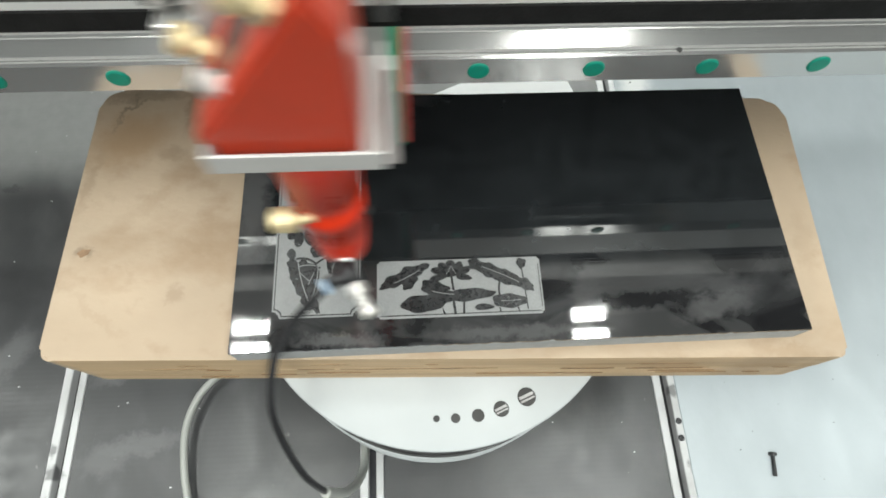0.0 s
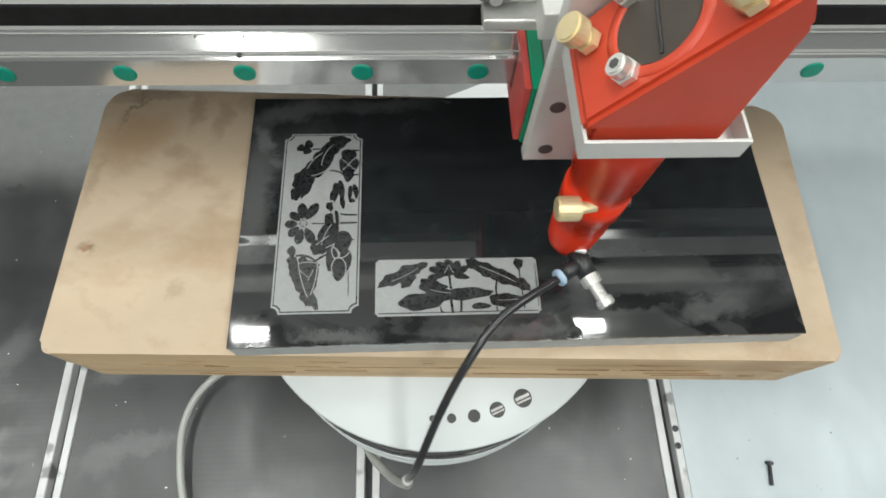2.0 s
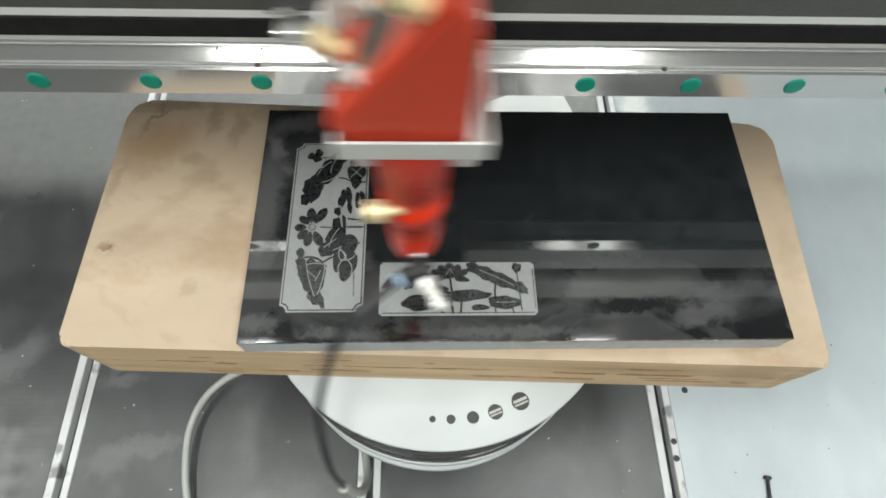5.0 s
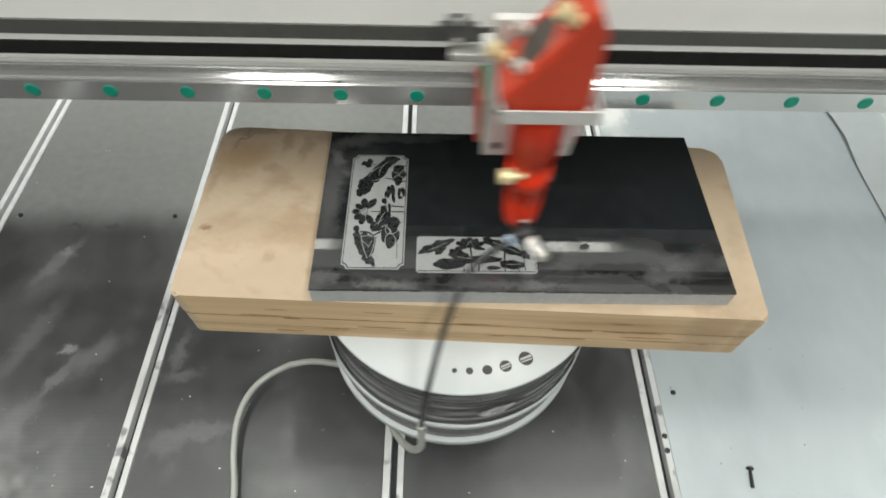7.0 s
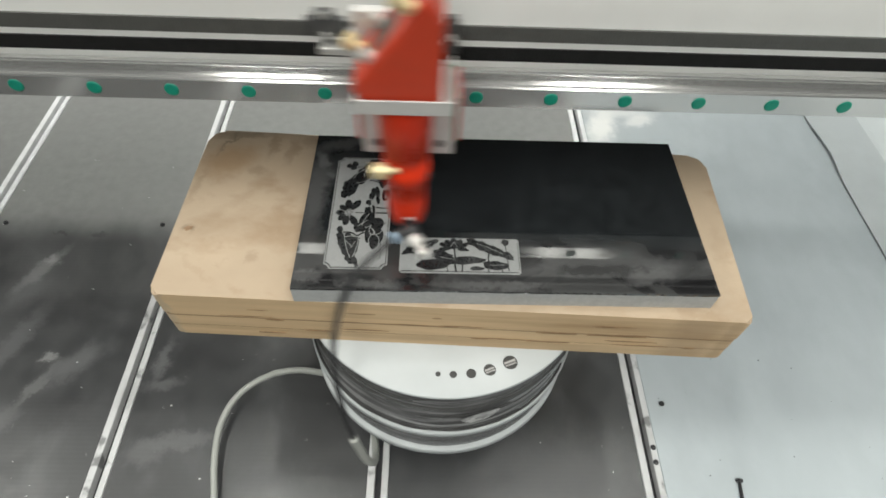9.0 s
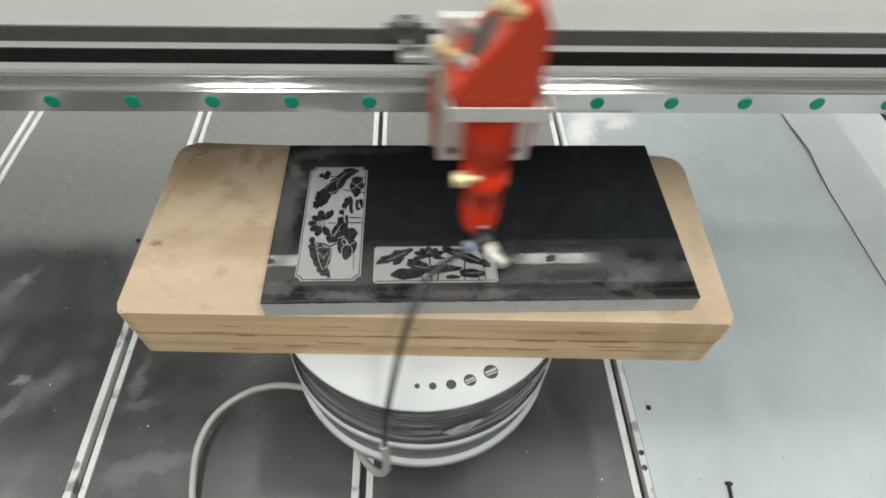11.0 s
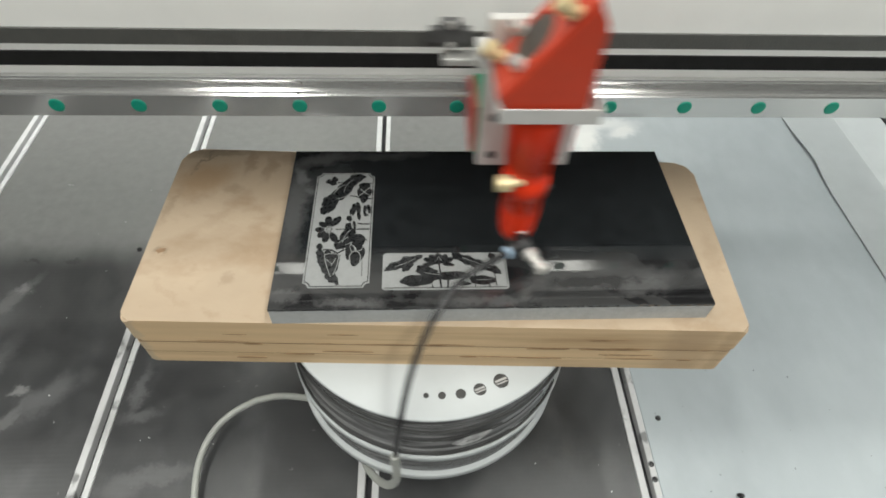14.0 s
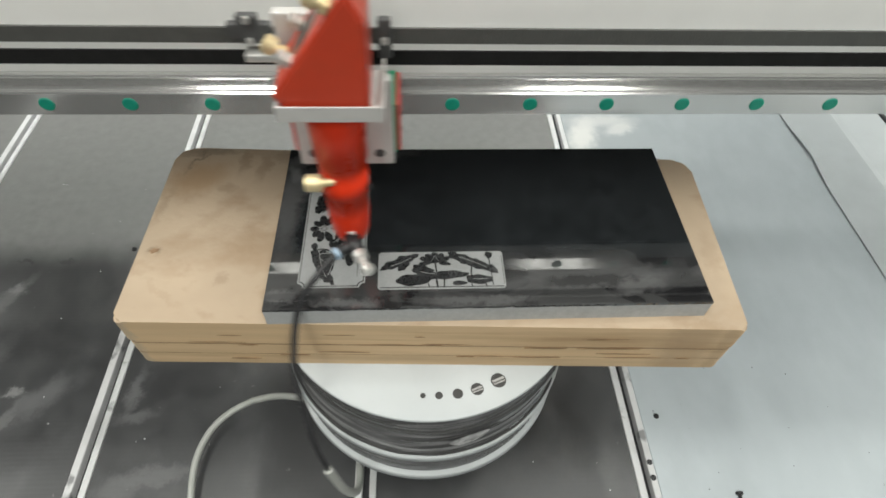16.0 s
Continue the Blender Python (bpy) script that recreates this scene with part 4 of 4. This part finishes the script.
# ---- the laser head (x is counted from the brass knob on the nozzle tube) ----
def build_head():
    h = thing("laser_head", "red anodised laser head with brass knobs on a pale bracket", "laser head")
    part("slider", join(box(-0.013, 0.047, -0.030, -0.0022, 0.396, 0.440, 0.001), box(-0.013, 0.047, -0.004, 0.012, 0.4335, 0.440, 0.001), box(-0.013, 0.047, -0.004, 0.012, 0.396, 0.4055, 0.001)), STEEL, h, "steel rail slider")
    for a, b, m, nm in ((-0.020, -0.013, GREEN, "end_cap"), (0.047, 0.0525, GREEN, "end_cap"), (-0.0235, -0.020, SEAL, "end_seal"), (0.0525, 0.0555, SEAL, "end_seal")):
        if m is SEAL:
            part(nm, join(box(a, b, -0.0285, -0.0022, 0.3970, 0.4392, 0.001), box(a, b, -0.004, 0.011, 0.4337, 0.4392, 0.0008), box(a, b, -0.004, 0.011, 0.3970, 0.4053, 0.0008)), m, h)
        else:
            part(nm, join(box(a, b, -0.0295, -0.0022, 0.396, 0.440, 0.0012), box(a, b, -0.004, 0.012, 0.4335, 0.440, 0.001), box(a, b, -0.004, 0.012, 0.396, 0.4055, 0.001)), m, h)
    for z in (0.412, 0.425):
        part("cap_screw", rod((0.0553, -0.02, z), (0.0562, -0.02, z), 0.0018, None, 10), BLACK, h)
    part("back_plate", join(box(-0.0184, 0.0505, -0.0385, -0.0305, 0.3925, 0.4660, 0.0012), box(-0.0184, 0.0330, -0.0384, -0.0306, 0.4650, 0.5120, 0.0012)), ALU, h, "pale aluminium back plate")
    for x, z in ((-0.008, 0.4035), (0.040, 0.4035), (-0.009, 0.438)):
        part("plate_hole", rod((x, -0.0390, z), (x, -0.0384, z), 0.0038, None, 18), DARK, h)
    tray = part("tray", box(-0.0135, 0.0460, -0.0870, -0.0385, 0.4720, 0.4740, 0.0004), ALU, h, "pale folded sheet tray")
    for b in ((-0.0150, 0.0475, -0.0885, -0.0870, 0.4720, 0.4825), (-0.0150, -0.0135, -0.0870, -0.0385, 0.4720, 0.4825), (0.0460, 0.0475, -0.0870, -0.0385, 0.4720, 0.4825)):
        part("lip", box(*b, 0.0004), ALU, tray)
    for x in (-0.0075, 0.0400):
        part("tray_bolt", rod((x, -0.0470, 0.4720), (x, -0.0470, 0.4665), 0.0042, None, 14, 0.0006), DARK, tray)
    # wedge-shaped mirror housing
    prof = [(-0.0125, 0.4742), (0.0390, 0.4742), (0.0400, 0.5320), (0.0310, 0.5480), (-0.0160, 0.4870), (-0.0160, 0.4832), (-0.0125, 0.4832)]
    bm = bmesh.new()
    f = [bm.verts.new((x, -0.0842, z)) for x, z in prof]
    k = [bm.verts.new((x, -0.0395, z)) for x, z in prof]
    bm.faces.new(f)
    bm.faces.new(k[::-1])
    for i in range(len(prof)):
        bm.faces.new((f[i], k[i], k[(i + 1) % len(prof)], f[(i + 1) % len(prof)]))
    bmesh.ops.recalc_face_normals(bm, faces=bm.faces)
    bmesh.ops.bevel(bm, geom=bm.edges[:], offset=0.0019, segments=6, affect="EDGES")
    body = part("mirror_housing", bm, RED, h, "red wedge-shaped mirror housing")
    # things on the sloping face: origin at its middle, u up the slope, w along y
    a, b = Vector((-0.0160, 0, 0.4870)), Vector((0.0310, 0, 0.5480))
    u = (b - a).normalized()
    nrm = Vector((-u.z, 0, u.x))
    at = lambda s, y, lift: a + u * s + Vector((0, y, 0)) + nrm * lift
    collar = lathe([(0.0200, -0.0012), (0.0196, 0.0002), (0.0182, 0.0007), (0.0168, 0.0010), (0.0159, 0.0009), (0.0155, 0.0004), (0.0154, 0.0)], 48)
    bmesh.ops.transform(collar, matrix=Matrix.Translation(at(0.034, -0.0620, 0)) @ nrm.to_track_quat("Z", "Y").to_matrix().to_4x4(), verts=collar.verts)
    part("lens_rim", collar, RED, body, "", True)
    part("lens_back", rod(at(0.034, -0.0620, -0.002), at(0.034, -0.0620, 0.0003), 0.0153, None, 40), MIRROR, body, "dark brown mirror back")
    part("lens_slit", rod(at(0.033, -0.0755, 0.0003), at(0.036, -0.0485, 0.0003), 0.0008, None, 8), BLACK, body)
    for s, y in ((0.0090, -0.0530), (0.062, -0.0775), (0.064, -0.0480)):
        knob = part("brass_knob", rod(at(s, y, 0.007), at(s, y, 0.014), 0.0058, None, 20, 0.0008), BRASS, h, "knurled brass adjusting knob")
        part("stem", rod(at(s, y, -0.002), at(s, y, 0.010), 0.0032, None, 14), BRASS, knob, smooth=True)
        part("nut", rod(at(s, y, 0.001), at(s, y, 0.004), 0.0052, None, 6), BRASS, knob)
    for s, y in ((0.0205, -0.0750), (0.027, -0.0450)):
        bolt = part("hex_bolt", rod(at(s, y, 0.0), at(s, y, 0.0035), 0.0050, None, 6, 0.0004), SILVER, h)
        part("cap", rod(at(s, y, 0.0035), at(s, y, 0.0085), 0.0040, None, 18, 0.0008), SILVER, bolt)
        part("socket", rod(at(s, y, 0.0084), at(s, y, 0.0087), 0.0019, None, 6), DARK, bolt)
    # nozzle tube
    tx, ty = 0.0155, -0.063
    part("nozzle_tube", lathe([(0.0205, 0.4715), (0.0190, 0.460), (0.0178, 0.424), (0.0164, 0.4235), (0.0166, 0.408), (0.0172, 0.4075), (0.0168, 0.392), (0.0150, 0.3915), (0.0155, 0.372), (0.0140, 0.352), (0.0125, 0.345), (0.0085, 0.343)][::-1], 40, (tx, ty, 0)), RED_TUBE, h, "red tapered nozzle tube", True)
    part("nozzle_tip", lathe([(0.0030, 0.3255), (0.0055, 0.334), (0.0090, 0.3432)], 28, (tx, ty, 0)), DARK, h, "dark conical nozzle tip")
    part("tube_screw", rod((tx + 0.015, ty - 0.004, 0.398), (tx + 0.0185, ty - 0.005, 0.398), 0.0024, None, 12), BLACK, h)
    knob = part("focus_knob", rod((-0.0088, -0.0785, 0.4125), (0.0028, -0.0785, 0.4125), 0.0062, None, 24, 0.0008), BRASS, h, "brass clamping knob on the tube")
    part("stem", rod((0.0022, -0.0785, 0.4125), (0.0105, -0.0770, 0.4125), 0.0030, None, 14), BRASS, knob)
    # air fitting in front of the tip
    fit_ = part("air_fitting", join(rod((0.0160, -0.074, 0.3520), (0.0232, -0.0915, 0.3490), 0.0058, 0.0052, 20, 0.0008), rod((0.0180, -0.082, 0.3505), (0.0070, -0.0890, 0.3490), 0.0046, 0.0044, 18, 0.0006)), BLACK, h, "black push-in air fitting", True)
    part("collar", rod((0.0072, -0.0889, 0.3490), (0.0042, -0.0909, 0.3490), 0.0052, None, 20, 0.0008), BLUE, fit_, "light blue release collar")
    part("barb", join(rod((0.0222, -0.0890, 0.3492), (0.0250, -0.0950, 0.3490), 0.0056, None, 18, 0.0006), rod((0.0250, -0.0950, 0.3490), (0.0290, -0.1030, 0.3488), 0.0036, None, 16), rod((0.0288, -0.1026, 0.3488), (0.0312, -0.1075, 0.3487), 0.0050, None, 18, 0.0008)), SILVER, fit_, "nickel adjusting screw")
    part("ring", rod((0.0140, -0.0765, 0.3585), (0.0200, -0.0780, 0.3585), 0.0016, None, 10), SILVER, fit_)
    # belt clamps
    clamp = part("belt_clamp", join(box(-0.048, -0.034, -0.014, -0.0072, 0.4765, 0.4960, 0.0015), box(-0.055, -0.027, -0.0135, -0.0072, 0.480, 0.490, 0.001)), DARK, h, "dark belt clamp")
    for z in (0.494, 0.479):
        part("clamp_screw", rod((-0.041, -0.0138, z), (-0.041, -0.0165, z), 0.0026, None, 14, 0.0004), SILVER, clamp)
    part("belt_plate", box(-0.046, -0.0180, -0.020, -0.0075, 0.4665, 0.4720, 0.0012), SILVER, h, "bright belt plate")
    clamp = part("belt_clamp", box(0.042, 0.051, -0.014, -0.0072, 0.466, 0.494, 0.0015), DARK, h, "dark belt clamp")
    part("clamp_screw", rod((0.0465, -0.0138, 0.480), (0.0465, -0.0165, 0.480), 0.0026, None, 14, 0.0004), SILVER, clamp)
    part("arm", box(-0.024, 0.033, -0.0305, -0.0145, 0.472, 0.486, 0.001), ALU, h)
    return h


# ---- hoses, in rigid links ----
HOSE_LINKS, TUBE_LINKS = 36, 34


def hose_shape(f, g=None):
    """Knots of the black hose for the head's place f, 0 at its left turn and 1 at its right; g: where the trailing end is."""
    g = f if g is None else g
    x = LEFT + (RIGHT - LEFT) * f
    mix = lambda a, b, k: Vector(a).lerp(Vector(b), f + (g - f) * k)
    return [Vector((x + 0.0045, -0.0908, 0.3490)), mix((-0.1181, -0.1143, 0.3255), (0.0136, -0.1120, 0.3470), 0.3), mix((-0.1273, -0.1411, 0.2951), (-0.0070, -0.1365, 0.3313), 0.7),
            mix((-0.1272, -0.1600, 0.2644), (-0.0220, -0.1600, 0.3030), 1), mix((-0.1190, -0.1840, 0.2200), (-0.0350, -0.1840, 0.2620), 1), mix((-0.1100, -0.1960, 0.1750), (-0.0432, -0.1903, 0.1926), 1)]


def tube_shape(f, g=None):
    g = f if g is None else g
    mix = lambda a, b: Vector(a).lerp(Vector(b), g)
    return [hose_shape(f, g)[-1] + Vector((0, 0, 0.004)), mix((-0.101, -0.196, 0.120), (-0.046, -0.192, 0.135)), mix((-0.094, -0.180, 0.062), (-0.062, -0.183, 0.092)), mix((-0.094, -0.150, 0.040), (-0.085, -0.158, 0.062)),
            mix((-0.102, -0.115, 0.030), (-0.106, -0.112, 0.035)), mix((-0.140, -0.066, 0.022), (-0.142, -0.066, 0.022)), Vector((-0.1729, -0.0573, 0.0228)), Vector((-0.2023, -0.0550, 0.0239)), Vector((-0.2301, -0.0604, 0.0240))]


def build_hoses():
    hose = thing("air_hose", "black air hose looping down from the laser head", "hose")
    tube = thing("air_tube", "pale grey plastic tube curling over the bed", "hose")
    links = []
    for owner, count, r, m, shape in ((hose, HOSE_LINKS, 0.0026, HOSE, hose_shape), (tube, TUBE_LINKS, 0.0040, TUBE, tube_shape)):
        long = max(sum((b - a).length for a, b in zip(p, p[1:])) for p in (smooth_path(shape(f), count) for f in (0, 0.5, 1))) / count
        for k in range(count):
            e = long * 0.58
            bm = lathe([(r * 0.9, -e), (r * 0.985, -e + 0.0003), (r, -e + 0.0008), (r, -e + 0.0012), (r, e - 0.0012), (r, e - 0.0008), (r * 0.985, e - 0.0003), (r * 0.9, e)], 14)
            links.append((part("link", bm, m, owner, "", True), shape, k, count))
    lie = [(-0.2270, -0.0592, 0.0240), (-0.2537, -0.0743, 0.0232), (-0.2732, -0.0959, 0.0213), (-0.2836, -0.1284, 0.0179), (-0.2816, -0.1702, 0.013), (-0.2733, -0.2142, 0.0085), (-0.266, -0.30, 0.006), (-0.27, -0.42, 0.006), (-0.30, -0.60, 0.006)]
    part("lying_length", sweep(smooth_path(lie, 60), 0.0040, 12), TUBE, tube, smooth=True)
    return links


# ---- motion: the head sweeps between its turns ----
LEFT, RIGHT, EASE = -0.0962, 0.0425, 0.065
LEFT_TURNS = [-0.037, 0.77, 1.59, 2.41, 3.23, 4.044, 4.858, 5.672, 6.486, 7.291, 8.096, 8.901, 9.706, 10.497, 11.288, 12.079, 12.87, 13.66, 14.45, 15.233, 16.02, 16.81]


def swept(t):
    """The head's place at t, 0 at the left turn and 1 at the right."""
    k = max(i for i in range(len(LEFT_TURNS) - 1) if LEFT_TURNS[i] <= t)
    half = (LEFT_TURNS[k + 1] - LEFT_TURNS[k]) / 2
    s = t - LEFT_TURNS[k]
    back = s > half
    s = s - half if back else s
    v = 1 / (half - EASE)
    if s < EASE:
        p = 0.5 * v / EASE * s * s
    elif s > half - EASE:
        p = 1 - 0.5 * v / EASE * (half - s) ** 2
    else:
        p = 0.5 * v * EASE + v * (s - EASE)
    return 1 - p if back else p


def motions():
    times = [k / 30 for k in range(481)]
    walk(head, [(t, pose(LEFT + (RIGHT - LEFT) * swept(t), 0, 0)) for t in times])
    rows = {k: [] for k in range(len(links))}
    for t in times:
        f, g = swept(t), swept(max(-0.04, t - 0.02))
        paths = {hose_shape: smooth_path(hose_shape(f, g), HOSE_LINKS), tube_shape: smooth_path(tube_shape(f, g), TUBE_LINKS)}
        for k, (ob, shape, i, n) in enumerate(links):
            a, b = paths[shape][i], paths[shape][i + 1]
            rows[k].append((t, Matrix.Translation((a + b) / 2) @ (b - a).to_track_quat("Z", "Y").to_matrix().to_4x4()))
    for k, (ob, *_) in enumerate(links):
        walk(ob, rows[k])


build_setting()
build_gantry()
build_board()
build_slab()
build_reel()
head = build_head()
build_bed_details()
links = build_hoses()
motions()
